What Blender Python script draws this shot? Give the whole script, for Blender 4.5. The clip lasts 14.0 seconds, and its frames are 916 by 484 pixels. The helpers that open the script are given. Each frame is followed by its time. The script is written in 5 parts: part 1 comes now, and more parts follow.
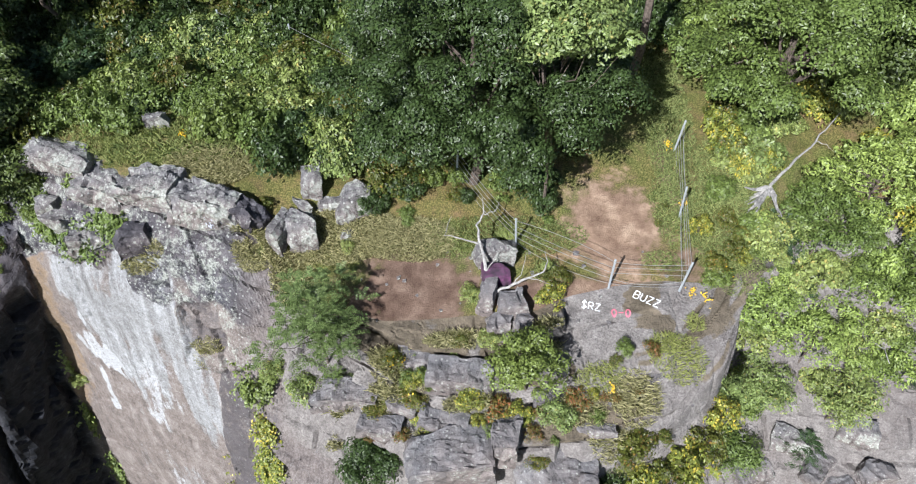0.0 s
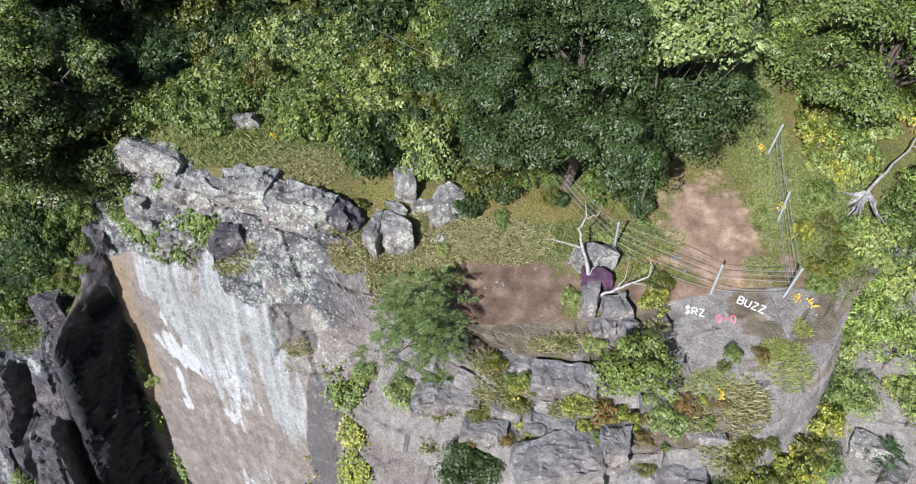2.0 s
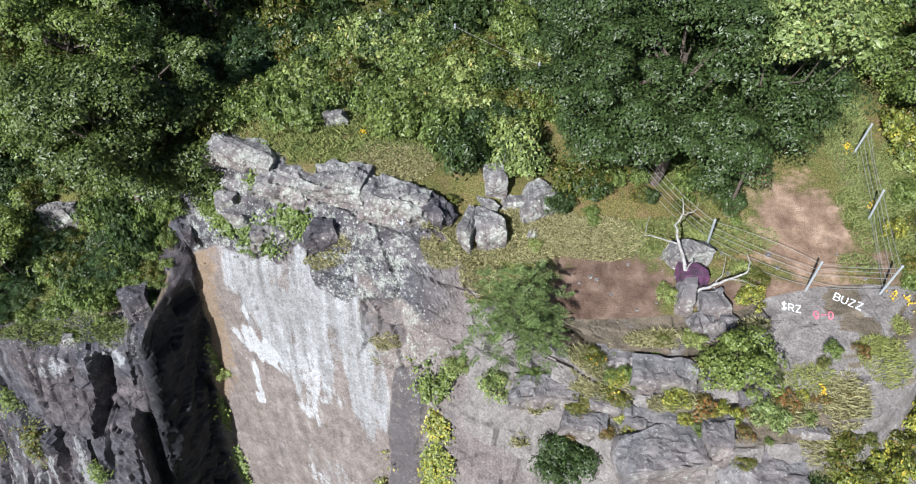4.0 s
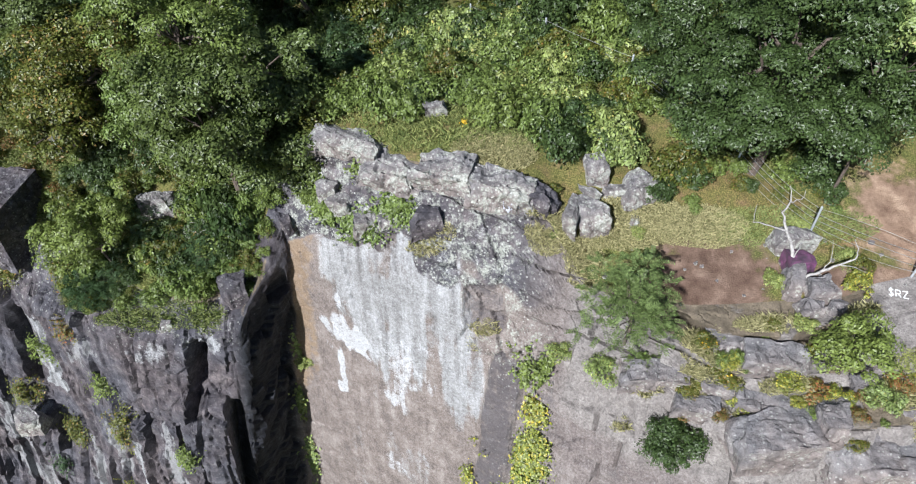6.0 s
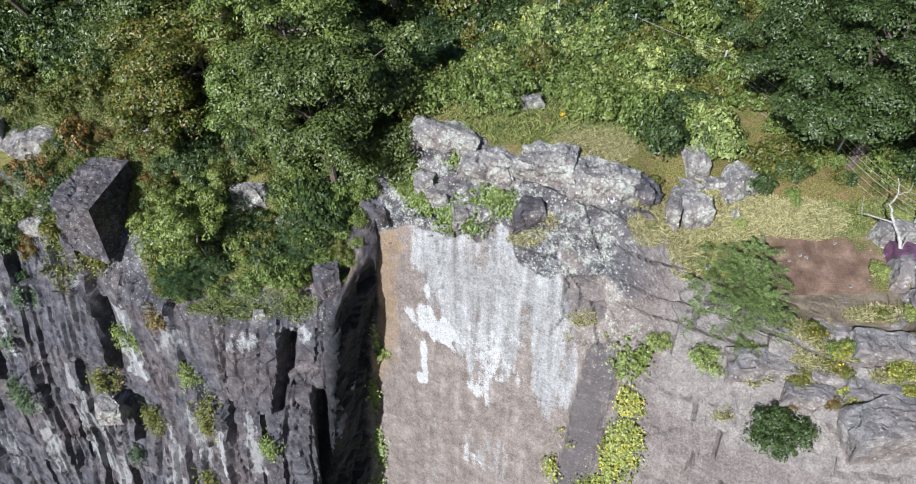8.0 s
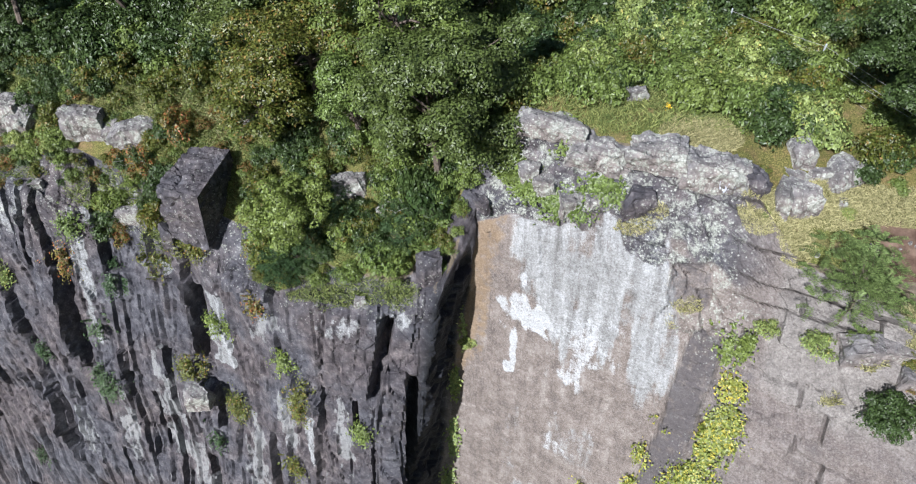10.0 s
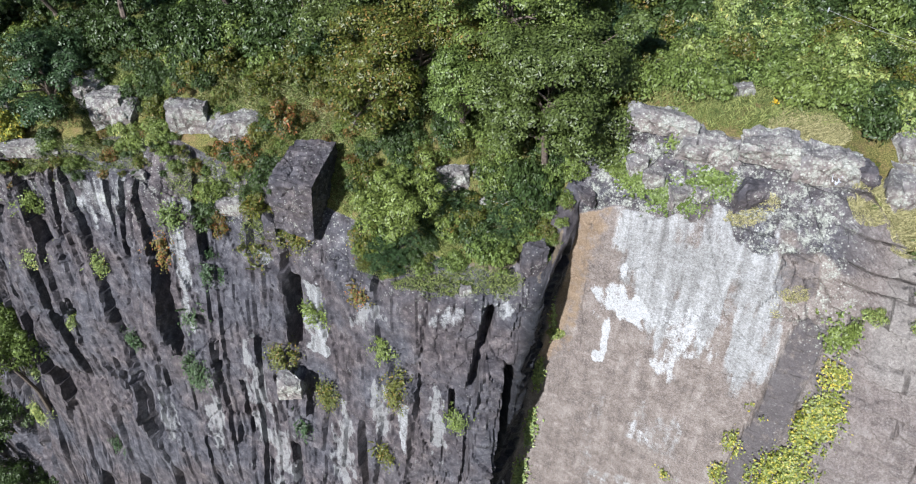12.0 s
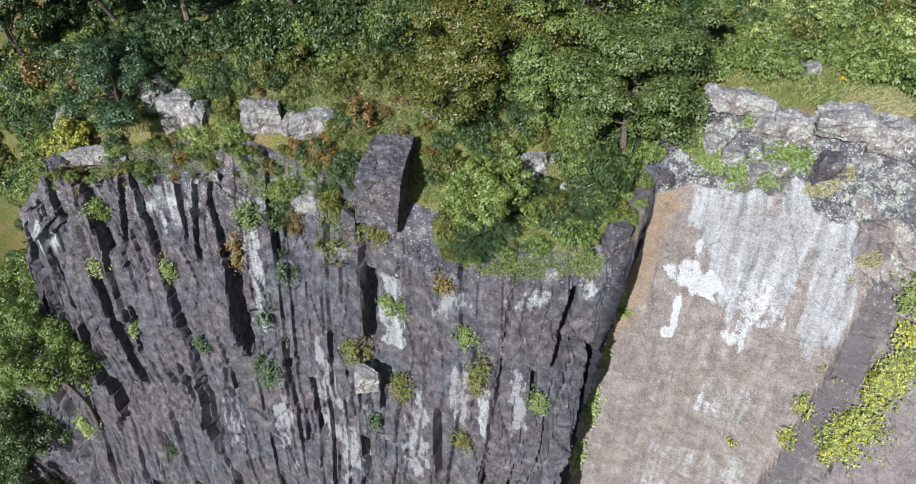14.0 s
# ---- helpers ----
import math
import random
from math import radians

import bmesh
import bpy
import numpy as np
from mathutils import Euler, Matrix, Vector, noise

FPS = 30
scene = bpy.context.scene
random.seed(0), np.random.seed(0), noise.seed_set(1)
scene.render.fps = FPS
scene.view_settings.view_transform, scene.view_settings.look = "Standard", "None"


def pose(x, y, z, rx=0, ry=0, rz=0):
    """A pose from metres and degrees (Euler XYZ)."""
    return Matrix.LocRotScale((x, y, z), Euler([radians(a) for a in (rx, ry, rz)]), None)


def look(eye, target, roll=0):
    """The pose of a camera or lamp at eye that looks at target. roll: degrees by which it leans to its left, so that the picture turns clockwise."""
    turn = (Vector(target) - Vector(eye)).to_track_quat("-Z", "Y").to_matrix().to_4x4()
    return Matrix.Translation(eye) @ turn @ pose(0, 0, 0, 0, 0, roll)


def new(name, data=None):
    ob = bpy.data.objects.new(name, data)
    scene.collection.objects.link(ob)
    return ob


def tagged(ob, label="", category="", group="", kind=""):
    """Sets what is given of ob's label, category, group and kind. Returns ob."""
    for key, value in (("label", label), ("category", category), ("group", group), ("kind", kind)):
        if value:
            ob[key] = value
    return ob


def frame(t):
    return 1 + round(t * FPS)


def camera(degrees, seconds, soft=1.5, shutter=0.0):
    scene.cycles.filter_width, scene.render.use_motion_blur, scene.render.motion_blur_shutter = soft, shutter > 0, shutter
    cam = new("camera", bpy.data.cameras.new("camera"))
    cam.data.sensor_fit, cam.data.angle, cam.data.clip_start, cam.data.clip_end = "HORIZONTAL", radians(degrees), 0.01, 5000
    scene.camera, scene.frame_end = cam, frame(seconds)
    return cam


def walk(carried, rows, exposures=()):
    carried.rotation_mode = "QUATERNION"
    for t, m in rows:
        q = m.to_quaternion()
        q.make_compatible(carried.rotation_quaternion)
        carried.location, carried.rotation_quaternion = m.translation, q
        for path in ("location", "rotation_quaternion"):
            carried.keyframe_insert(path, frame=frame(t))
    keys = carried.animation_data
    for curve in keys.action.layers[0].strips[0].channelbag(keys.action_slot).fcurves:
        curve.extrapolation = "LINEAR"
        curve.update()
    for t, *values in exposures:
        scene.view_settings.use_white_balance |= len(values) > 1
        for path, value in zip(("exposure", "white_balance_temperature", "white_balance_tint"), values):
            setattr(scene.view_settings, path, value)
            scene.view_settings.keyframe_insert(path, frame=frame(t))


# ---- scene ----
cam = camera(67.7, 14.0, soft=1.15)
PATH = [
    (0, (-0.478, -0.539, 16.638), (-0.508, 0.817, 15.167), -0.3),
    (0.5, (-1.276, -0.498, 16.635), (-1.31, 0.856, 15.163), -0.3),
    (1, (-1.999, -0.475, 16.636), (-2.04, 0.878, 15.163), -0.5),
    (1.5, (-2.703, -0.457, 16.639), (-2.747, 0.896, 15.167), -0.5),
    (2, (-3.389, -0.435, 16.65), (-3.438, 0.919, 15.178), -0.5),
    (2.2, (-3.668, -0.449, 16.66), (-3.719, 0.906, 15.19), -0.6),
    (4.3, (-6.654, -0.979, 16.702), (-6.726, 0.38, 15.236), -0.8),
    (4.5, (-6.987, -1.038, 16.698), (-7.061, 0.32, 15.231), -0.9),
    (5, (-7.823, -1.268, 16.69), (-7.901, 0.091, 15.226), -0.9),
    (5.5, (-8.631, -1.555, 16.668), (-8.714, -0.189, 15.209), -1.0),
    (6, (-9.452, -1.792, 16.666), (-9.538, -0.423, 15.21), -1.0),
    (6.5, (-10.258, -1.98, 16.656), (-10.347, -0.61, 15.201), -1.0),
    (7, (-11.073, -2.125, 16.646), (-11.164, -0.753, 15.193), -0.9),
    (7.5, (-11.91, -2.307, 16.634), (-12.004, -0.933, 15.184), -0.9),
    (8, (-12.868, -2.553, 16.61), (-12.962, -1.176, 15.163), -0.8),
    (8.2, (-13.277, -2.676, 16.593), (-13.371, -1.295, 15.15), -0.8),
    (10.3, (-17.295, -3.708, 16.683), (-17.395, -2.328, 15.238), -0.5),
    (10.5, (-17.693, -3.88, 16.707), (-17.793, -2.498, 15.265), -0.4),
    (11, (-18.746, -4.132, 16.767), (-18.844, -2.751, 15.323), -0.3),
    (11.5, (-19.826, -4.328, 16.827), (-19.924, -2.947, 15.384), -0.2),
    (12, (-21.009, -4.614, 16.878), (-21.102, -3.229, 15.438), -0.1),
    (12.5, (-22.237, -4.892, 16.911), (-22.322, -3.505, 15.473), 0.0),
    (13, (-23.483, -5.161, 16.954), (-23.551, -3.773, 15.515), 0.1),
    (13.5, (-24.788, -5.45, 16.961), (-24.82, -4.059, 15.524), 0.2),
    (14, (-26.131, -5.773, 16.985), (-26.116, -4.381, 15.549), 0.3),
]
walk(cam, [(t, look(eye, target, roll)) for t, eye, target, roll in PATH], ((0.0, 0.78, 6080.0, 10.0), (14.0, 0.78, 6080.0, 10.0)))

# ---- light ----
SUN_FROM = Vector((-0.385, -0.68, 0.65)).normalized()
world = bpy.data.worlds.new("sky")
scene.world = world
world.use_nodes = True
wn = world.node_tree
sky = wn.nodes.new("ShaderNodeTexSky")
sky.sky_type = "NISHITA"
sky.sun_disc = False
sky.sun_elevation = math.asin(SUN_FROM.z)
sky.sun_rotation = math.atan2(SUN_FROM.x, SUN_FROM.y)
wn.nodes["Background"].inputs["Strength"].default_value = 0.05
wn.links.new(sky.outputs[0], wn.nodes["Background"].inputs[0])
sun_data = bpy.data.lights.new("sun", "SUN")
sun_data.energy, sun_data.angle, sun_data.color = 5.0, radians(0.6), (1.0, 0.975, 0.94)
sun = new("sun", sun_data)
sun.matrix_world = look(SUN_FROM * 80, (0, 0, 0))


# ---- materials ----
def shader(name):
    m = bpy.data.materials.new(name)
    m.use_nodes = True
    t = m.node_tree
    return m, t, t.nodes["Principled BSDF"]


def node(t, kind, **inputs):
    n = t.nodes.new(kind)
    for key, value in inputs.items():
        n.inputs[key.replace("_", " ")].default_value = value
    return n


def noise_node(t, scale, detail=6.0, rough=0.6, stretch=None):
    co = t.nodes.new("ShaderNodeTexCoord")
    n = node(t, "ShaderNodeTexNoise", Scale=scale, Detail=detail, Roughness=rough)
    if stretch:
        mp = t.nodes.new("ShaderNodeMapping")
        mp.inputs["Scale"].default_value = stretch
        t.links.new(co.outputs["Object"], mp.inputs[0])
        t.links.new(mp.outputs[0], n.inputs["Vector"])
    else:
        t.links.new(co.outputs["Object"], n.inputs["Vector"])
    return n.outputs["Fac"]


def ramp(t, fac, *stops):
    r = t.nodes.new("ShaderNodeValToRGB")
    while len(r.color_ramp.elements) < len(stops):
        r.color_ramp.elements.new(0.5)
    for e, (p, c) in zip(r.color_ramp.elements, stops):
        e.position, e.color = p, (*c, 1) if len(c) == 3 else c
    t.links.new(fac, r.inputs[0])
    return r.outputs[0]


def mix(t, fac, a, b, mode="MIX"):
    n = t.nodes.new("ShaderNodeMix")
    n.data_type, n.blend_type = "RGBA", mode
    for sock, v in ((n.inputs[0], fac), (n.inputs[6], a), (n.inputs[7], b)):
        if hasattr(v, "links"):
            t.links.new(v, sock)
        elif isinstance(v, (int, float)):
            sock.default_value = v
        else:
            sock.default_value = (*v, 1)
    return n.outputs[2]


def calc(t, op, a, b=0.0, clamp=False):
    n = t.nodes.new("ShaderNodeMath")
    n.operation, n.use_clamp = op, clamp
    for sock, v in ((n.inputs[0], a), (n.inputs[1], b)):
        if hasattr(v, "links"):
            t.links.new(v, sock)
        else:
            sock.default_value = v
    return n.outputs[0]


def attr(t, name):
    n = t.nodes.new("ShaderNodeAttribute")
    n.attribute_name = name
    return n.outputs["Fac"]


def bump(t, p, height, strength=0.5, distance=0.05):
    b = node(t, "ShaderNodeBump", Strength=strength, Distance=distance)
    t.links.new(height, b.inputs["Height"])
    t.links.new(b.outputs[0], p.inputs["Normal"])


def spread(t, mask, breakup, sharp=4.0, gain=1.4):
    """A mask whose border is broken up by noise."""
    v = calc(t, "ADD", mask, calc(t, "MULTIPLY", calc(t, "SUBTRACT", breakup, 0.5), gain))
    return calc(t, "MULTIPLY", calc(t, "SUBTRACT", v, 0.5), sharp, True)


def rock_material(name, masked, bare=False, tide=0.31):
    m, t, p = shader(name)
    big = noise_node(t, 0.35, 5)
    mid = noise_node(t, 2.2, 8, 0.65)
    fine = noise_node(t, 14.0, 6, 0.7)
    speck = noise_node(t, 26.0, 4, 0.8)
    streak = mix(t, 0.35, noise_node(t, 1.0, 7, 0.65, (3.0, 0.25, 0.24)), noise_node(t, 4.0, 6, 0.7))
    col = ramp(t, mid, (0.32, (0.032, 0.030, 0.035)), (0.50, (0.070, 0.066, 0.073)), (0.70, (0.155, 0.146, 0.151)))
    if not masked and not bare:
        col = ramp(t, mid, (0.30, (0.100, 0.092, 0.089)), (0.52, (0.185, 0.172, 0.166)), (0.75, (0.30, 0.285, 0.27)))
    warm = ramp(t, big, (0.40, (0.92, 0.96, 1.04)), (0.60, (1.10, 1.0, 0.98)))
    col = mix(t, 1.0, col, warm, "MULTIPLY")
    spots = mix(t, 0.5, noise_node(t, 9.0, 5, 0.8), noise_node(t, 1.7, 5, 0.7))
    tc = t.nodes.new("ShaderNodeTexCoord")
    warp = node(t, "ShaderNodeTexNoise", Scale=0.9, Detail=4.0)
    t.links.new(tc.outputs["Object"], warp.inputs["Vector"])
    add = t.nodes.new("ShaderNodeMixRGB")
    add.blend_type = "ADD"
    add.inputs[0].default_value = 1.6
    t.links.new(tc.outputs["Object"], add.inputs[1])
    t.links.new(warp.outputs["Color"], add.inputs[2])
    joint = node(t, "ShaderNodeTexVoronoi", Scale=0.55)
    joint.feature = "DISTANCE_TO_EDGE"
    t.links.new(add.outputs[0], joint.inputs["Vector"])
    cracks = calc(t, "MULTIPLY", ramp(t, joint.outputs["Distance"], (0.0, (1, 1, 1)), (0.022, (0, 0, 0))), ramp(t, big, (0.40, (0, 0, 0)), (0.55, (1, 1, 1))))
    if masked:
        slab = attr(t, "slab")
        mottle = mix(t, 0.55, streak, noise_node(t, 1.3, 9, 0.75))
        slabcol = ramp(t, mottle, (0.36, (0.078, 0.064, 0.060)), (0.5, (0.170, 0.140, 0.127)), (0.63, (0.285, 0.256, 0.240)))
        slabcol = mix(t, calc(t, "MULTIPLY", ramp(t, fine, (0.45, (0, 0, 0)), (0.7, (1, 1, 1))), 0.4), slabcol, (0.36, 0.34, 0.33))
        slabcol = mix(t, calc(t, "MULTIPLY", ramp(t, noise_node(t, 5.0, 8, 0.85), (0.54, (0, 0, 0)), (0.62, (1, 1, 1))), 0.55), slabcol, (0.085, 0.072, 0.068))
        col = mix(t, slab, col, slabcol)
        flecks = mix(t, 0.28, mix(t, 0.4, streak, mid), speck)
        col = mix(t, calc(t, "MULTIPLY", spread(t, attr(t, "pale"), flecks, 4.5, 2.6), 0.85), col, ramp(t, mix(t, 0.3, streak, fine), (0.40, (0.150, 0.148, 0.150)), (0.5, (0.270, 0.276, 0.285)), (0.6, (0.385, 0.395, 0.410))))
        col = mix(t, calc(t, "MULTIPLY", spread(t, attr(t, "orange"), mix(t, 0.5, mid, streak), 2.6, 3.4), 0.75), col, mix(t, fine, (0.16, 0.105, 0.062), (0.29, 0.215, 0.14)))
        col = mix(t, calc(t, "MULTIPLY", spread(t, attr(t, "white"), mix(t, 0.45, streak, mix(t, 0.5, fine, mid)), 3.2, 3.2), ramp(t, fine, (0.25, (0.45, 0.45, 0.45)), (0.5, (1, 1, 1)))), col, mix(t, fine, (0.32, 0.325, 0.34), (0.48, 0.49, 0.51)))
        # darker tone over the recessed panel, the rib and the strip beside it
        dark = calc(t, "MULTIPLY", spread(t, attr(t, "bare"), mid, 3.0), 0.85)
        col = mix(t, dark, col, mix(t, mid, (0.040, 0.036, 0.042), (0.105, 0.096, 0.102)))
        col = mix(t, calc(t, "MULTIPLY", spread(t, calc(t, "MULTIPLY", attr(t, "streak"), 0.62), noise_node(t, 1.0, 8, 0.7, (2.6, 2.6, 0.45)), 5.0, 2.2), 0.6), col, mix(t, fine, (0.18, 0.18, 0.19), (0.40, 0.41, 0.41)))
        # shade of the cleft wall, put into the colour as near-black blue
        col = mix(t, calc(t, "MULTIPLY", attr(t, "cleft_shade"), 0.95), col, ramp(t, mix(t, 0.5, mid, streak), (0.42, (0.005, 0.006, 0.009)), (0.56, (0.018, 0.020, 0.026)), (0.66, (0.075, 0.08, 0.09))))
        worn = ramp(t, mix(t, 0.4, mid, fine), (0.34, (0.115, 0.104, 0.100)), (0.52, (0.205, 0.187, 0.178)), (0.68, (0.315, 0.295, 0.282)))
        col = mix(t, spread(t, attr(t, "worn"), big, 2.5, 1.6), col, worn)
        lich = attr(t, "lichen")
        soil = attr(t, "soil")
        soilcol = ramp(t, mid, (0.35, (0.085, 0.070, 0.050)), (0.7, (0.19, 0.155, 0.115)))
    else:
        lich = calc(t, "ADD", calc(t, "MULTIPLY", big, 0.5), 0.02 if bare else tide)
    lc = ramp(t, fine, (0.3, (0.225, 0.235, 0.205)), (0.7, (0.435, 0.455, 0.415)))
    col = mix(t, calc(t, "MULTIPLY", spread(t, lich, spots, 4.0, 3.0), 0.85), col, lc)
    dots = node(t, "ShaderNodeTexVoronoi", Scale=5.5)
    t.links.new(tc.outputs["Object"], dots.inputs["Vector"])
    col = mix(t, calc(t, "MULTIPLY", ramp(t, dots.outputs["Distance"], (0.16, (1, 1, 1)), (0.22, (0, 0, 0))), calc(t, "MULTIPLY", lich, 1.1, True)), col, (0.50, 0.51, 0.48))
    if masked:
        col = mix(t, spread(t, soil, mid, 4.0), col, soilcol)
    cracks = calc(t, "MULTIPLY", cracks, calc(t, "SUBTRACT", 0.45, calc(t, "MULTIPLY", attr(t, "slab"), 0.40)) if masked else 0.35)
    col = mix(t, cracks, col, (0.03, 0.027, 0.027))
    grain = ramp(t, mix(t, 0.5, fine, speck), (0.38, (0.74, 0.74, 0.74)), (0.5, (1.0, 1.0, 1.0)), (0.62, (1.2, 1.2, 1.2)))
    col = mix(t, 1.0, col, grain, "MULTIPLY")
    t.links.new(col, p.inputs["Base Color"])
    p.inputs["Roughness"].default_value = 0.88
    p.inputs["Specular IOR Level"].default_value = 0.3
    h = calc(t, "SUBTRACT", calc(t, "ADD", calc(t, "ADD", calc(t, "MULTIPLY", fine, 0.55), calc(t, "MULTIPLY", speck, 0.2)), mid), calc(t, "MULTIPLY", cracks, 0.6))
    bump(t, p, h, 0.75, 0.11)
    return m


def ground_material():
    m, t, p = shader("soil_and_grass")
    mid = noise_node(t, 1.6, 7, 0.65)
    fine = noise_node(t, 22.0, 6, 0.7)
    big = noise_node(t, 0.4, 4)
    dirt = ramp(t, mid, (0.34, (0.140, 0.096, 0.074)), (0.52, (0.240, 0.176, 0.138)), (0.70, (0.40, 0.315, 0.250)))
    dirt = mix(t, 0.5, dirt, ramp(t, fine, (0.3, (0.5, 0.5, 0.5)), (0.7, (1.0, 1.0, 1.0))), "MULTIPLY")
    dirt = mix(t, 1.0, dirt, mix(t, attr(t, "sand"), (0.66, 0.60, 0.58), (1.22, 1.14, 1.04)), "MULTIPLY")
    grass = ramp(t, fine, (0.36, (0.034, 0.044, 0.015)), (0.5, (0.105, 0.112, 0.042)), (0.64, (0.27, 0.245, 0.12)))
    grass = mix(t, ramp(t, mid, (0.48, (0, 0, 0)), (0.66, (0.45, 0.45, 0.45))), grass, dirt)
    grass = mix(t, 1.0, grass, ramp(t, big, (0.4, (0.85, 0.95, 0.7)), (0.65, (1.2, 1.0, 0.9))), "MULTIPLY")
    col = mix(t, spread(t, attr(t, "dirt"), mid, 3.0), grass, dirt)
    t.links.new(col, p.inputs["Base Color"])
    p.inputs["Roughness"].default_value = 0.95
    p.inputs["Specular IOR Level"].default_value = 0.15
    bump(t, p, calc(t, "ADD", mid, fine), 0.7, 0.06)
    return m


def leaf_material(name, dark, light, accent=None, share=0.0, gloss=0.38):
    m, t, p = shader(name)
    g = t.nodes.new("ShaderNodeNewGeometry")
    oi = t.nodes.new("ShaderNodeObjectInfo")
    col = ramp(t, g.outputs["Random Per Island"], (0.05, dark), (0.95, light))
    if accent:
        col = mix(t, ramp(t, g.outputs["Random Per Island"], (1.0 - share - 0.01, (0, 0, 0)), (1.0 - share, (1, 1, 1))), col, accent)
    col = mix(t, 1.0, col, ramp(t, oi.outputs["Random"], (0.0, (0.86, 0.9, 0.9)), (1.0, (1.12, 1.06, 1.0))), "MULTIPLY")
    t.links.new(col, p.inputs["Base Color"])
    p.inputs["Roughness"].default_value = gloss
    p.inputs["Specular IOR Level"].default_value = 0.35
    tr = t.nodes.new("ShaderNodeBsdfTranslucent")
    t.links.new(mix(t, 1.0, col, (1.0, 1.15, 0.5), "MULTIPLY"), tr.inputs[0])
    ms = t.nodes.new("ShaderNodeMixShader")
    ms.inputs[0].default_value = 0.2
    t.links.new(p.outputs[0], ms.inputs[1])
    t.links.new(tr.outputs[0], ms.inputs[2])
    t.links.new(ms.outputs[0], t.nodes["Material Output"].inputs[0])
    return m


def plain_material(name, a, b, scale=20.0, rough=0.7, metal=0.0, stretch=None):
    m, t, p = shader(name)
    n = noise_node(t, scale, 5, 0.6, stretch)
    t.links.new(ramp(t, n, (0.35, a), (0.65, b)), p.inputs["Base Color"])
    p.inputs["Roughness"].default_value, p.inputs["Metallic"].default_value = rough, metal
    bump(t, p, n, 0.3, 0.02)
    return m


ROCK = rock_material("cliff_rock", True)
STONE = rock_material("loose_stone", False, False, 0.285)
MID_STONE = rock_material("weathered_stone", False, False, 0.1)
DARK_STONE = rock_material("bare_dark_stone", False, True)
SOIL = ground_material()
LEAF_OAK = leaf_material("oak_leaf", (0.023, 0.038, 0.012), (0.065, 0.106, 0.034))
LEAF_GREEN = leaf_material("green_leaf", (0.065, 0.089, 0.023), (0.181, 0.246, 0.065))
LEAF_BRIGHT = leaf_material("bright_leaf", (0.109, 0.136, 0.045), (0.302, 0.378, 0.125), (0.414, 0.378, 0.126), 0.04)
LEAF_YELLOW = leaf_material("yellowing_leaf", (0.090, 0.108, 0.022), (0.310, 0.350, 0.075), (0.450, 0.378, 0.063), 0.16)
LEAF_OLIVE = leaf_material("olive_brown_leaf", (0.052, 0.059, 0.012), (0.144, 0.165, 0.034), (0.234, 0.153, 0.045), 0.08)
LEAF_BLUE = leaf_material("blue_green_leaf", (0.026, 0.045, 0.020), (0.072, 0.125, 0.056))
LEAF_MAPLE = leaf_material("maple_leaf", (0.038, 0.054, 0.016), (0.106, 0.150, 0.044))
LEAF_SAGE = leaf_material("dull_green_leaf", (0.075, 0.105, 0.034), (0.205, 0.270, 0.100))
LEAF_SUMAC = leaf_material("sumac_leaf", (0.090, 0.130, 0.032), (0.330, 0.430, 0.120))
LEAF_RED = leaf_material("reddening_leaf", (0.076, 0.068, 0.019), (0.212, 0.189, 0.053), (0.288, 0.108, 0.045), 0.2)
GRASS = leaf_material("dry_grass", (0.13, 0.13, 0.055), (0.48, 0.45, 0.26), gloss=0.6)
BARK = plain_material("bark", (0.05, 0.038, 0.03), (0.14, 0.11, 0.09), 14, 0.9)
DEADWOOD = plain_material("dead_wood", (0.20, 0.19, 0.185), (0.40, 0.385, 0.37), 12, 0.8)


# ---- the lie of the land ----
def hashed(ix, iy, seed):
    h = (ix.astype(np.int64) * 374761393 + iy.astype(np.int64) * 668265263 + seed * 974634773) & 0xFFFFFFFF
    h = ((h ^ (h >> 13)) * 1274126177) & 0xFFFFFFFF
    h = ((h ^ (h >> 16)) * 2246822519) & 0xFFFFFFFF
    return ((h ^ (h >> 15)) & 0xFFFFFF) / float(0xFFFFFF)


def vnoise(a, b, seed=0):
    ia, ib = np.floor(a), np.floor(b)
    fa, fb = a - ia, b - ib
    fa, fb = fa * fa * (3 - 2 * fa), fb * fb * (3 - 2 * fb)
    h = [[hashed(ia + i, ib + j, seed) for j in (0, 1)] for i in (0, 1)]
    return (h[0][0] * (1 - fa) + h[1][0] * fa) * (1 - fb) + (h[0][1] * (1 - fa) + h[1][1] * fa) * fb


def fbm(a, b, octaves=4, seed=0):
    total, amp, norm = 0.0, 1.0, 0.0
    for k in range(octaves):
        total = total + amp * vnoise(a * 2 ** k + 17.3 * k, b * 2 ** k - 9.1 * k, seed + k)
        norm += amp
        amp *= 0.5
    return total / norm


